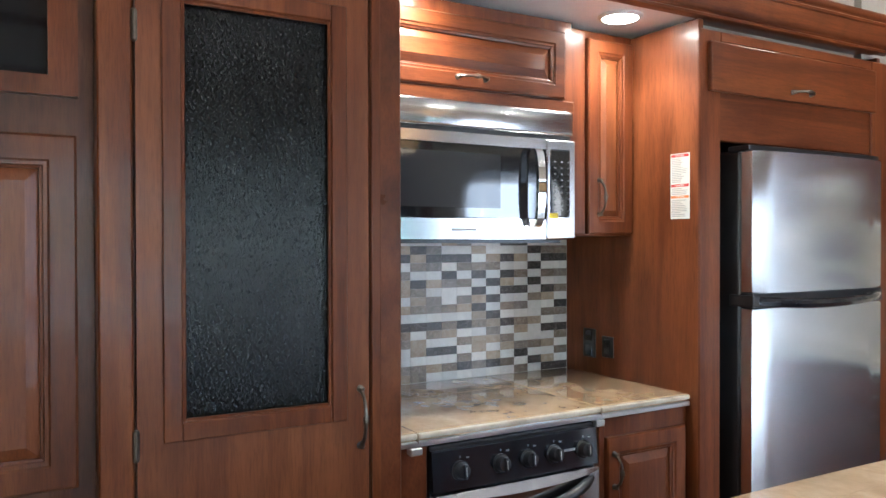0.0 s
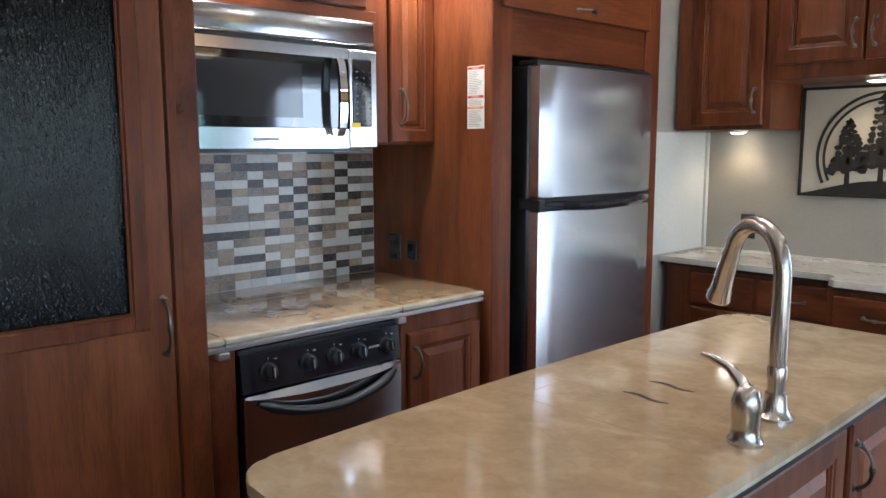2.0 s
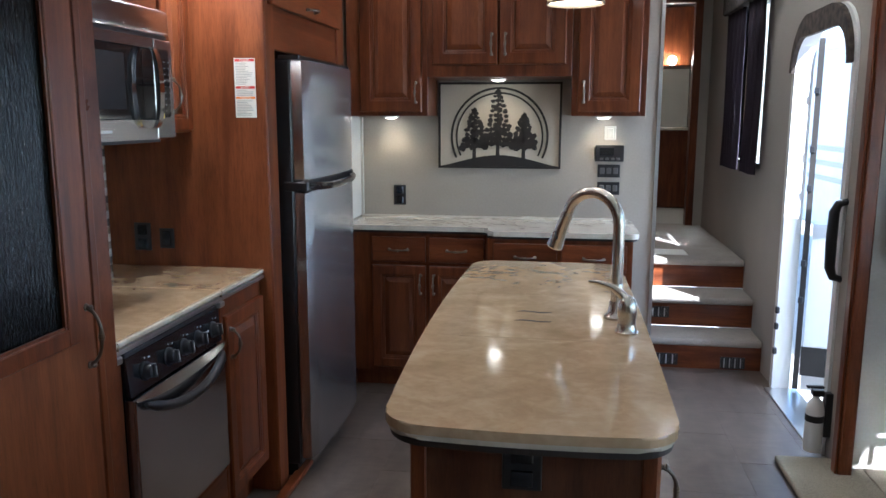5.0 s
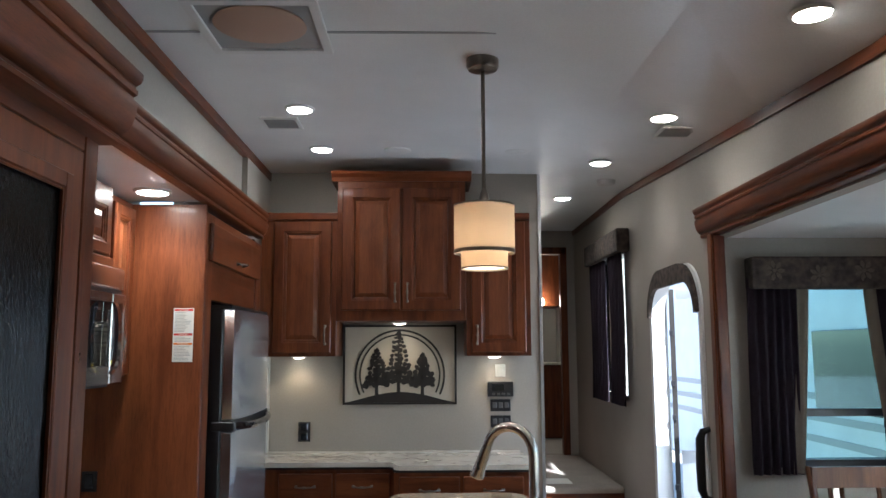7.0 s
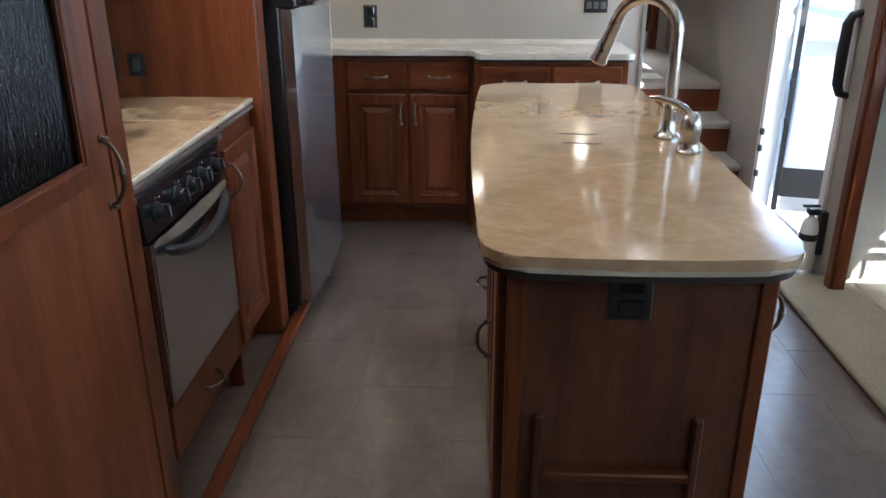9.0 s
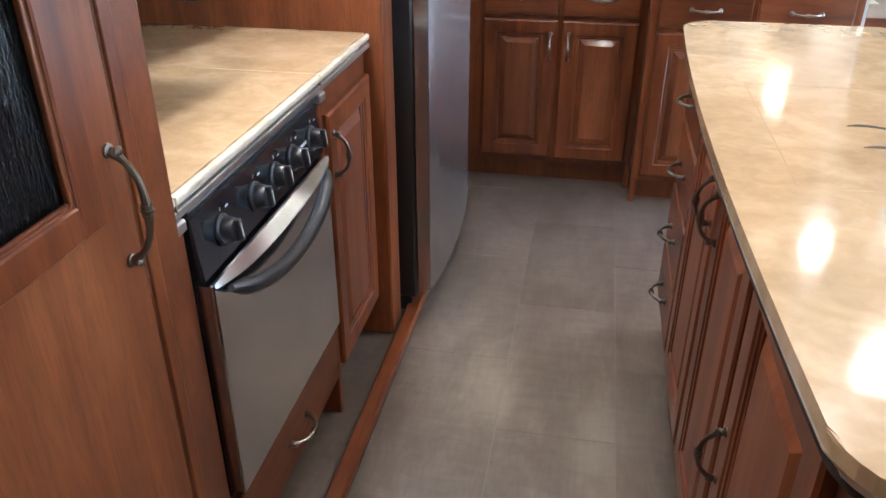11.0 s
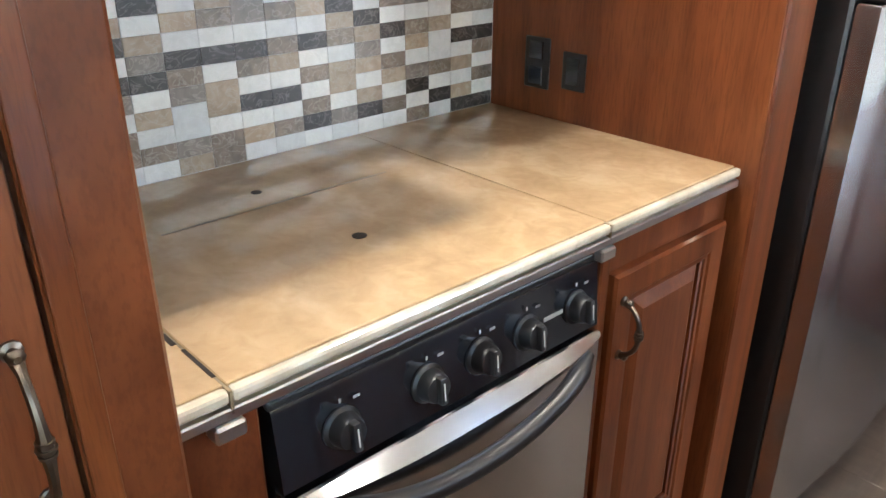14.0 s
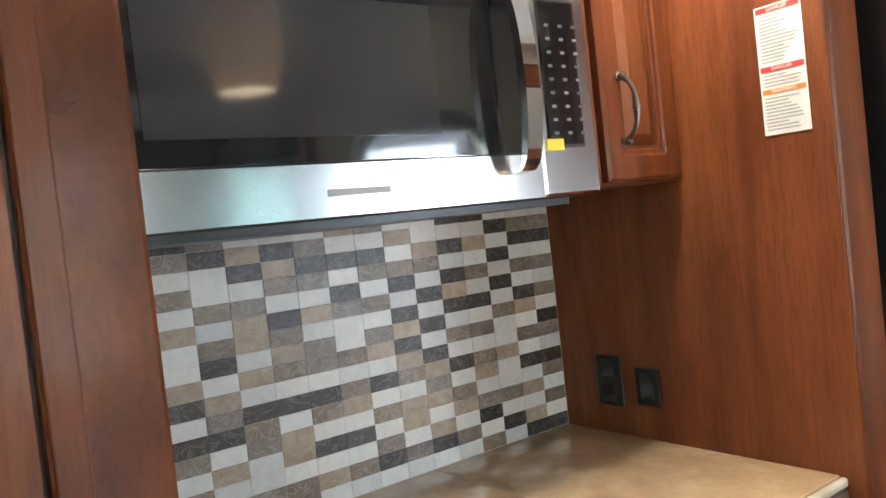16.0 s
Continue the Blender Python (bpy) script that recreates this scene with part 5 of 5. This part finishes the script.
for x, y in ((-1.33, 1.08), (-0.54, 1.10)):
    t = thing("round_vent", "round dark ceiling air vent with slats", "vent", "round ceiling vents", (x, y, CEIL))
    z = CEIL if x < -1 else CEIL - 0.02
    add("ring", lathe(bmesh.new(), [(0.085, 0), (0.085, -0.008), (0.07, -0.012), (0.066, 0)], 28, Matrix.Translation((x, y, z))), WHITEPL, t, "", None, True)
    for k in range(6):
        h = 0.06 * math.sqrt(max(0.05, 1 - ((k - 2.5) / 3) ** 2))
        add("slat", B(x - h, x + h, y - 0.055 + k * 0.02, y - 0.043 + k * 0.02, z - 0.012, z - 0.003), BLACK, t)
t = thing("smoke_alarm", "white round smoke alarm on the ceiling", "alarm", at=(0.03, 3.95, CEIL - 0.02))
add("base", lathe(bmesh.new(), [(0.06, 0), (0.06, -0.015), (0.052, -0.034), (0.02, -0.038)], 28, Matrix.Translation((0.0, 3.95, CEIL - 0.012))), WHITEPL, t, "", None, True)

# ---- curtains, dinette, hall ----
def drape(name, parent, y0, y1, z0, z1, x, waves, depth, mat, label="", pinch=0.0, axis="x", lean=0.0, taper=0.0):
    """A hanging cloth with folds; pinch draws its lower half towards y0 (or y1 if negative). axis x: it hangs along y."""
    bm = bmesh.new()
    n, rows_n = waves * 8, 10
    grid = []
    for j in range(rows_n + 1):
        f = j / rows_n
        z = z1 + (z0 - z1) * f
        narrow = 1 - abs(pinch) * math.sin(math.pi * min(1, f * 1.05)) ** 1.5 if pinch else 1
        row = []
        for k in range(n + 1):
            s = k / n
            y = (y0 + (y1 - y0) * s * narrow) if pinch >= 0 else (y1 - (y1 - y0) * (1 - s) * narrow)
            y = y0 + (y - y0) * (1 - taper * f ** 1.3) - lean * f ** 1.3 + 0.35 * (taper and 0.05) * math.sin(math.pi * f) * (s - 0.6)
            d = depth * (0.6 + 0.4 * f) * math.sin(2 * math.pi * waves * s + 0.6 * math.sin(3 * f)) + 0.3 * depth * math.sin(5.1 * s + 4 * f)
            row.append(bm.verts.new((x + d, y, z) if axis == "x" else (y, x + d, z)))
        grid.append(row)
    for a, b in zip(grid, grid[1:]):
        for k in range(n):
            bm.faces.new((a[k], a[k + 1], b[k + 1], b[k]))
    bmesh.ops.solidify(bm, geom=bm.faces[:], thickness=0.004)
    return add(name, bm, mat, parent, label, None, True)


hc = thing("hall_curtain", "dark plum curtains with a patterned valance, nearly closed", "curtain", at=(0.18, 4.75, 1.13))
drape("panel", hc, 4.30, 4.66, 1.14, 2.24, EX0 - 0.055, 4, 0.018, PLUM, "", 0.10)
drape("panel", hc, 4.78, 5.28, 1.14, 2.24, EX0 - 0.055, 5, 0.018, PLUM, "", -0.10)
drape("tie_band", hc, 4.69, 4.73, 1.14, 2.20, EX0 - 0.04, 1, 0.004, TANCLOTH)
add("valance", B(EX0 - 0.095, EX0 - 0.003, 4.24, 5.34, 2.18, 2.34, 0.012, 2), VALANCE, hc, "dark patterned padded valance")


def flower(parent, m, r):
    """A flat woven flower: seven petals round a small eye."""
    bm = bmesh.new()
    for k in range(7):
        a = 2 * math.pi * k / 7
        c, d = Vector((math.cos(a), math.sin(a))), Vector((-math.sin(a), math.cos(a)))
        prism(bm, [tuple(c * r * p + d * r * q) for p, q in ((0.22, 0), (0.6, -0.22), (0.95, -0.13), (1.0, 0.08), (0.62, 0.22))], 0.0, 0.0015)
    prism(bm, [(0.2 * r * math.cos(k), 0.2 * r * math.sin(k)) for k in range(6)], 0.0, 0.0022)
    return add("flower", bm, DULLTAN, parent, "tan woven flower", m)


for k in range(4):
    flower(hc, face_of("-x", EX0 - 0.0955, 4.38 + 0.27 * k, 2.255 + 0.012 * (-1) ** k), 0.052)
hw = struct("window_hall", many((EX0 + 0.0, EX1 + 0.01, WY0 - 0.03, WY0, WZ0, WZ1), (EX0, EX1 + 0.01, WY1, WY1 + 0.03, WZ0, WZ1), (EX0, EX1 + 0.01, WY0 - 0.03, WY1 + 0.03, WZ0 - 0.03, WZ0), (EX0, EX1 + 0.01, WY0 - 0.03, WY1 + 0.03, WZ1, WZ1 + 0.03)), BLACK, "black framed window behind the hall curtains")
wp = part("pane", many((EX0 + 0.035, EX0 + 0.039, WY0, WY1, WZ0, WZ1)), PANE, hw)
wp.visible_shadow = False

# dinette end window with its drapes
wn_ = struct("window_dinette_end", many((NX0 - 0.02, NX0 + 0.015, PY - 0.012, PY + 0.06, NZ0 - 0.02, NZ1 + 0.02), (NX1 - 0.015, NX1 + 0.02, PY - 0.012, PY + 0.06, NZ0 - 0.02, NZ1 + 0.02), (NX0, NX1, PY - 0.012, PY + 0.06, NZ0 - 0.02, NZ0 + 0.015),
             (NX0, NX1, PY - 0.012, PY + 0.06, NZ1 - 0.015, NZ1 + 0.02), (NX0, NX1, PY + 0.0, PY + 0.03, 1.21, 1.245)), BLACK, "black framed window with a lower vent light")
for z0, z1 in ((NZ0 + 0.015, 1.21), (1.245, NZ1 - 0.015)):
    p = part("pane", many((NX0 + 0.01, NX1 - 0.01, PY + 0.012, PY + 0.016, z0, z1)), TEAL, wn_, "teal-tinted glass")
    p.visible_shadow = False
ec = thing("dinette_curtain", "dark plum curtains tied back with tan edges and a patterned valance", "curtain", at=(0.98, 2.66, 1.0))
drape("panel", ec, 0.335, 0.465, 0.955, 1.85, PY - 0.060, 3, 0.014, PLUM, "", -0.0, "y", 0.012)
drape("panel", ec, 0.470, 0.575, 0.955, 1.85, PY - 0.050, 3, 0.012, PLUM, "", 0.0, "y", 0.01)
drape("edge_band", ec, 0.575, 0.630, 0.960, 1.85, PY - 0.056, 1, 0.008, TANCLOTH, "tan curtain edge", 0.0, "y", 0.065)
drape("edge_band", ec, 0.885, 0.945, 0.960, 1.85, PY - 0.056, 1, 0.008, TANCLOTH, "tan curtain edge", 0.0, "y", -0.09)
drape("panel", ec, 0.950, 1.185, 0.955, 1.85, PY - 0.048, 4, 0.014, PLUM, "", 0.0, "y")
add("valance", B(0.35, 1.19, PY - 0.10, PY - 0.002, 1.80, 1.95, 0.012, 2), VALANCE, ec, "dark patterned padded valance")
for k in range(4):
    flower(ec, face_of("-y", 0.455 + 0.21 * k, PY - 0.1005, 1.873 + 0.010 * (-1) ** k), 0.048)
# the second window is made up, an unseen opening for more daylight
for y0, y1, nm in ((OY0, OY1, "window_dinette"), (QY0, QY1, "window_sofa")):
    yc = (y0 + y1) / 2
    w_ = struct(nm, many((1.19, 1.26, y0 - 0.02, y0 + 0.02, OZ0, OZ1), (1.19, 1.26, y1 - 0.02, y1 + 0.02, OZ0, OZ1), (1.19, 1.26, yc - 0.015, yc + 0.015, OZ0, OZ1), (1.19, 1.26, y0, y1, OZ0 - 0.02, OZ0 + 0.015), (1.19, 1.26, y0, y1, OZ1 - 0.015, OZ1 + 0.02)), BLACK, "black framed slide-out window out of view")
    p = part("pane", many((1.225, 1.229, y0 + 0.02, y1 - 0.02, OZ0 + 0.015, OZ1 - 0.015)), PANE, w_)
    p.visible_shadow = False
# added fill lamps on top of the sky; the entrance one hangs off-centre outside
daylight("window_dinette_fill", (1.28, (OY0 + OY1) / 2, (OZ0 + OZ1) / 2), (-1, (OY0 + OY1) / 2, 1.0), OY1 - OY0, OZ1 - OZ0, 0.4)
daylight("entrance_fill", (0.56, 3.46, 1.0), (-1.6, 2.2, 0.2), 0.48, 1.7, 3.4)

ch = thing("dining_chair", "dark wooden dining chair with a lattice back", "chair", "chairs at the dinette", (0.645, 2.09, 0.035))
CX, CY, CZ = 0.645, 2.09, 0.035
CHAIRWOOD = wood("honey_brown_wood", (0.055, 0.020, 0.009), (0.105, 0.042, 0.017), (0.150, 0.066, 0.027), (8, 8, 0.7), 0.3)
for sx in (-0.19, 0.19):
    add("leg", tube(bmesh.new(), [(CX + sx, CY - 0.19, CZ), (CX + sx, CY - 0.19, CZ + 0.43)], [0.015, 0.02], 8), CHAIRWOOD, ch)
    add("back_post", tube(bmesh.new(), [(CX + sx, CY + 0.235, CZ), (CX + sx, CY + 0.195, CZ + 0.30), (CX + sx, CY + 0.195, CZ + 0.47), (CX + sx * 1.02, CY + 0.215, CZ + 0.72), (CX + sx * 1.07, CY + 0.245, CZ + 0.92), (CX + sx * 1.10, CY + 0.265, CZ + 1.0)], [0.016, 0.019, 0.020, 0.018, 0.016, 0.012], 10), CHAIRWOOD, ch, "", None, True)
    add("side_stretcher", B(CX + sx - 0.009, CX + sx + 0.009, CY - 0.19, CY + 0.21, CZ + 0.17, CZ + 0.195, 0.004), CHAIRWOOD, ch)
add("seat", B(CX - 0.22, CX + 0.22, CY - 0.22, CY + 0.19, CZ + 0.43, CZ + 0.47, 0.015, 2), CHAIRWOOD, ch)


def bowed_rail(z0, z1, w, y, sag=0.012):
    """A back rail that curves a little away from the sitter."""
    arc = [(CX - w + 2 * w * k / 10, y + sag * (1 - (k / 5 - 1) ** 2)) for k in range(11)]
    return prism(bmesh.new(), arc + [(x, yy + 0.018) for x, yy in arc[::-1]], z0, z1)


add("top_rail", bowed_rail(CZ + 0.915, CZ + 1.0, 0.205, CY + 0.235), CHAIRWOOD, ch)
for z, y in ((0.85, 0.222), (0.795, 0.214), (0.60, 0.196), (0.545, 0.192)):
    add("cross_bar", bowed_rail(CZ + z, CZ + z + 0.022, 0.185, CY + y), CHAIRWOOD, ch)
for u in (-0.128, -0.078, 0.078, 0.128):
    y = 0.012 * (1 - (u / 0.19) ** 2)
    add("splat", tube(bmesh.new(), [(CX + u, CY + 0.198 + y, CZ + 0.465), (CX + u, CY + 0.205 + y, CZ + 0.62), (CX + u, CY + 0.226 + y, CZ + 0.80), (CX + u, CY + 0.246 + y, CZ + 0.925)], 0.010, 6), CHAIRWOOD, ch)
copy_thing(ch, Matrix.Translation((0.70, 0.50, 0.035)) @ Matrix.Rotation(math.pi, 4, "Z"))
tb = thing("dining_table", "dark wooden dinette table with rounded corners", "table", at=(0.72, 1.37, 0.035))
bm = prism(bmesh.new(), rounded(0.23, 1.17, 0.80, 1.95, 0.09, 8), 0.742, 0.775)
bmesh.ops.bevel(bm, geom=[e for e in bm.edges if abs(e.verts[0].co.z - e.verts[1].co.z) < 1e-6], offset=0.008, segments=2, affect="EDGES", profile=0.5)
add("tabletop", bm, DARKWOOD, tb)
add("apron", many((0.32, 1.10, 0.88, 0.90, 0.66, 0.742), (0.32, 1.10, 1.85, 1.87, 0.66, 0.742), (0.32, 0.34, 0.90, 1.85, 0.66, 0.742), (1.08, 1.10, 0.90, 1.85, 0.66, 0.742)), DARKWOOD, tb)
for x in (0.36, 1.06):
    for y in (0.92, 1.83):
        add("leg", B(x - 0.03, x + 0.03, y - 0.03, y + 0.03, 0.035, 0.742, 0.006), DARKWOOD, tb)
plate("-y", 0.375, PY, 1.02, 0.06, 0.095, "light_switch", "dark rocker switch on the dinette's end wall", cat="switch")

dl = thing("dinette_lamp", "wide two-tier linen drum lamp over the dinette, with tree cut-outs", "lamp", at=(0.85, 1.30, 1.66))
dm = Matrix.Translation((0.85, 1.30, 0))
for rr, z0, z1, nm in ((0.27, 1.74, 1.90, "outer_shade"), (0.23, 1.675, 1.739, "inner_shade")):
    bm = lathe(bmesh.new(), [(rr, z0), (rr, z1), (rr - 0.003, z1), (rr - 0.003, z0)], 40, dm)
    bmesh.ops.delete(bm, geom=[f for f in bm.faces if len(f.verts) > 4], context="FACES_ONLY")
    add(nm, bm, SHADEMAT, dl, "linen shade", None, True)
add("stem", tube(bmesh.new(), [(0.85, 1.30, 1.895), (0.85, 1.30, 2.07)], 0.008, 10), PEWTER, dl)
add("spider", many((0.59, 1.11, 1.295, 1.305, 1.885, 1.893), (0.845, 0.855, 1.04, 1.56, 1.885, 1.893)), PEWTER, dl)
bm = bmesh.new()
for k, a in enumerate((150, 175, 200)):
    ca, sa = math.cos(radians(a)), math.sin(radians(a))
    c = Vector((0.85 + 0.2725 * ca, 1.30 + 0.2725 * sa, 1.745))
    tube(bm, [c, c + Vector((0, 0, 0.07)), c + Vector((0, 0, 0.10))], [0.007, 0.005, 0.002], 6)
    side = Vector((-sa, ca, 0))
    for s in (-1, 1):
        for h, l in ((0.05, 0.05), (0.07, 0.04), (0.09, 0.028)):
            tube(bm, [c + Vector((0, 0, h)), c + side * (s * l * 0.6) + Vector((0, 0, h + 0.03)), c + side * (s * l) + Vector((0, 0, h + 0.045))], [0.003, 0.002, 0.001], 5)
add("tree_motif", bm, IRON, dl, "black branching tree ornament")

rug = tagged(part("trim_carpet_edge", B(-0.02, 0.32, -3.2, 2.80, 0.0, 0.030, 0.014, 3), CARPET, None, "tan carpet edge along the dinette opening", None, True), kind="structure")
fe = thing("fire_extinguisher", "small white fire extinguisher with a black head and strap", "extinguisher", at=(0.17, 2.95, 0.0))
ex = Matrix.Translation((0.155, 2.865, 0.0))
add("bottle", lathe(bmesh.new(), [(0.036, 0.032), (0.038, 0.045), (0.038, 0.22), (0.030, 0.255), (0.014, 0.275), (0.014, 0.285)], 24, ex), WHITEPL, fe, "white bottle", None, True)
add("strap", lathe(bmesh.new(), [(0.0395, 0.17), (0.0395, 0.20)], 24, ex), BLACK, fe)
add("head", B(0.135, 0.185, 2.845, 2.885, 0.285, 0.312, 0.005, 2), BLACK, fe)
add("lever", B(0.11, 0.185, 2.855, 2.875, 0.318, 0.330, 0.004), BLACK, fe)
add("bracket", B(0.190, 0.22, 2.845, 2.885, 0.10, 0.30, 0.003), BLACK, fe)

mc = thing("bedroom_cabinet", "dark cherry cabinet with a mirror in the room beyond", "cabinet", at=(-0.13, 7.7, 0.57))
add("lower", B(-0.6, 0.4, 7.5, 7.88, 0.575, 1.35, 0.01), CHERRY, mc)
add("upper", B(-0.6, 0.4, 7.6, 7.88, 1.98, 2.55, 0.01), CHERRY, mc)
add("mirror", many((-0.5, 0.3, 7.86, 7.875, 1.36, 1.97)), material("mirror", (0.85, 0.87, 0.88), 0.02, 1.0), mc, "mirror")
add("counter", B(-0.62, 0.42, 7.45, 7.88, 1.35, 1.38, 0.005), PALETOP, mc)
for x in (0.085, -0.075):
    vl = thing("vanity_lamp", "small lit globe lamp on the far room's cabinet", "lamp", "vanity lamps", (x, 7.57, 2.03))
    add("globe", lathe(bmesh.new(), [(0.004, 1.985), (0.030, 1.997), (0.042, 2.03), (0.030, 2.063), (0.012, 2.07)], 18, Matrix.Translation((x, 7.548, 0))), LAMP, vl, "lit globe", None, True)
    add("stem", tube(bmesh.new(), [(x, 7.548, 2.066), (x, 7.56, 2.09), (x, 7.605, 2.095)], 0.008, 8), CHROME, vl)
hd = thing("hall_door", "open cherry bedroom door with a steel pull", "door", at=(-0.44, 5.8, 0.57))
add("leaf", B(-0.462, -0.43, 5.25, 5.95, 0.575, 2.42, 0.004), CHERRY, hd)
add("handle", tube(bmesh.new(), [(-0.43, 5.30, 1.38), (-0.39, 5.30, 1.40), (-0.39, 5.30, 1.52), (-0.43, 5.30, 1.54)], 0.010, 8), CHROME, hd, "", None, True)
# thin pale rectangle lying flat on the landing
pp = tagged(part("pale_sheet", B(-0.40, -0.12, 4.72, 4.94, 0.571, 0.574), PAPER, None), "thin pale rectangle on the carpeted landing", "paper")

# ---- outside ----
ground = struct("ground", B(-60, 60, -60, 60, -0.9, -0.8), GRAVEL, "pale gravel lot outside")
tr = thing("travel_trailer", "white travel trailer with grey stripes parked outside", "trailer", at=(4.5, 9, -0.8))
add("body", B(2.9, 5.3, 4.3, 13.0, -0.2, 2.7, 0.12, 3), GELCOAT, tr)
for k in range(3):
    add("stripe", B(2.885, 2.90, 4.6 + k * 0.5, 12.5, 0.55 + k * 0.22, 0.62 + k * 0.22), GREYPL, tr)
    add("stripe", B(3.1 + 0.1 * k, 5.1, 4.285, 4.30, 0.75 + k * 0.26, 0.82 + k * 0.26), GREYPL, tr)
add("window", B(2.88, 2.90, 6.0, 7.2, 0.9, 1.7, 0.01), SMOKED, tr)
for y in (8.2, 9.1):
    add("wheel", lathe(bmesh.new(), [(0.36, -0.1), (0.36, 0.1), (0.2, 0.12), (0.1, 0.1)], 28, Matrix.Translation((3.1, y, -0.44)) @ Matrix.Rotation(radians(-90), 4, "Y")), BLACK, tr, "", None, True)

# ---- pieces: backsplash tiles and floor tiles ----
def marble(name, deep, mid, vein):
    """Polished stone: cloudy tone and thin pale veins, another cut for each tile."""
    m = material(name, mid, 0.38)
    nt = m.node_tree
    info = nt.nodes.new("ShaderNodeObjectInfo")
    comb = nt.nodes.new("ShaderNodeCombineXYZ")
    sh = nt.nodes.new("ShaderNodeVectorMath")
    sh.operation = "SCALE"
    sh.inputs["Scale"].default_value = 9.0
    for i in range(3):
        nt.links.new(info.outputs["Random"], comb.inputs[i])
    nt.links.new(comb.outputs[0], sh.inputs[0])
    cloud, line = noise_at(nt, 38.0, 4, (1, 1, 1), 0.8, sh.outputs[0]), noise_at(nt, 24.0, 3, (1, 1, 1.4), 2.0, sh.outputs[0])
    c = ramp(nt, cloud, [(0.3, deep), (0.65, mid)])
    v = ramp(nt, line, [(0.46, (0, 0, 0)), (0.5, (0.6, 0.6, 0.6)), (0.54, (0, 0, 0))])
    c = mix(nt, v, c, vein)
    colour(m, mix(nt, 0.8, c, ramp(nt, info.outputs["Random"], [(0.0, (0.84, 0.84, 0.86)), (1.0, (1.1, 1.08, 1.05))]), "MULTIPLY"))
    return m


TILES = [marble("tile_white", (0.60, 0.59, 0.57), (0.68, 0.67, 0.65), (0.72, 0.71, 0.70)), marble("tile_beige", (0.30, 0.225, 0.155), (0.42, 0.33, 0.24), (0.45, 0.40, 0.33)),
         marble("tile_taupe", (0.15, 0.115, 0.09), (0.25, 0.195, 0.15), (0.38, 0.34, 0.30)), marble("tile_dark", (0.024, 0.020, 0.019), (0.055, 0.046, 0.042), (0.20, 0.18, 0.165)),
         marble("tile_grey", (0.16, 0.135, 0.118), (0.24, 0.205, 0.18), (0.38, 0.34, 0.30))]
splash = struct("backsplash", many((-2.7225, -2.7165, 1.125, 2.205, 0.91, 1.43)), material("pale_grout", (0.55, 0.53, 0.50), 0.8), "mosaic backsplash of white, beige and dark stone tiles")
random.seed(21)
COLS, TW, TH = 17, 0.0632, 0.0300
shared = {}
for c in range(COLS):
    z, last = 0.911, -1
    while z < 1.425:
        tall = random.random() < 0.07
        h = min(TH * (2 if tall else 1), 1.43 - z)
        k = random.choices(range(5), (36, 16, 16, 26, 8) if not tall else (50, 20, 22, 0, 8))[0]
        if last != 0 and random.random() < 0.42:
            k = 0
        while k == last:
            k = random.choice((1, 2, 3, 3, 4))
        last = k
        key = (round(h, 4), k)
        if key not in shared:
            me = bpy.data.meshes.new("tile")
            bm = B(0, 0.0016, 0.0003, TW - 0.0003, 0.0003, h - 0.0003, 0.0004)
            bm.to_mesh(me)
            bm.free()
            me.materials.append(TILES[k])
            shared[key] = me
        o = new("tile", shared[key])
        o.parent = splash
        o.location = (-2.7165, 1.1285 + c * TW, z)
        z += h
FW, FL = 0.305, 0.61
for i in range(-1, 8):
    for j in range(-8, 8):
        x0, y0 = -2.0 + i * FW, 2.753 + (j - (0.5 if i % 2 else 0)) * FL
        xa, xb, ya, yb = max(x0, -2.03), min(x0 + FW, 0.28), max(y0, -4.28), min(y0 + FL, 4.08)
        if xb - xa < 0.02 or yb - ya < 0.02:
            continue
        key = (round(xb - xa, 3), round(yb - ya, 3))
        if key not in shared:
            me = bpy.data.meshes.new("tile")
            bm = B(0.0010, xb - xa - 0.0010, 0.0010, yb - ya - 0.0010, -0.006, 0.0, 0.0004)
            bm.to_mesh(me)
            bm.free()
            me.materials.append(VINYL)
            shared[key] = me
        o = new("tile", shared[key])
        o.parent = floor
        o.location = (xa, ya, 0)
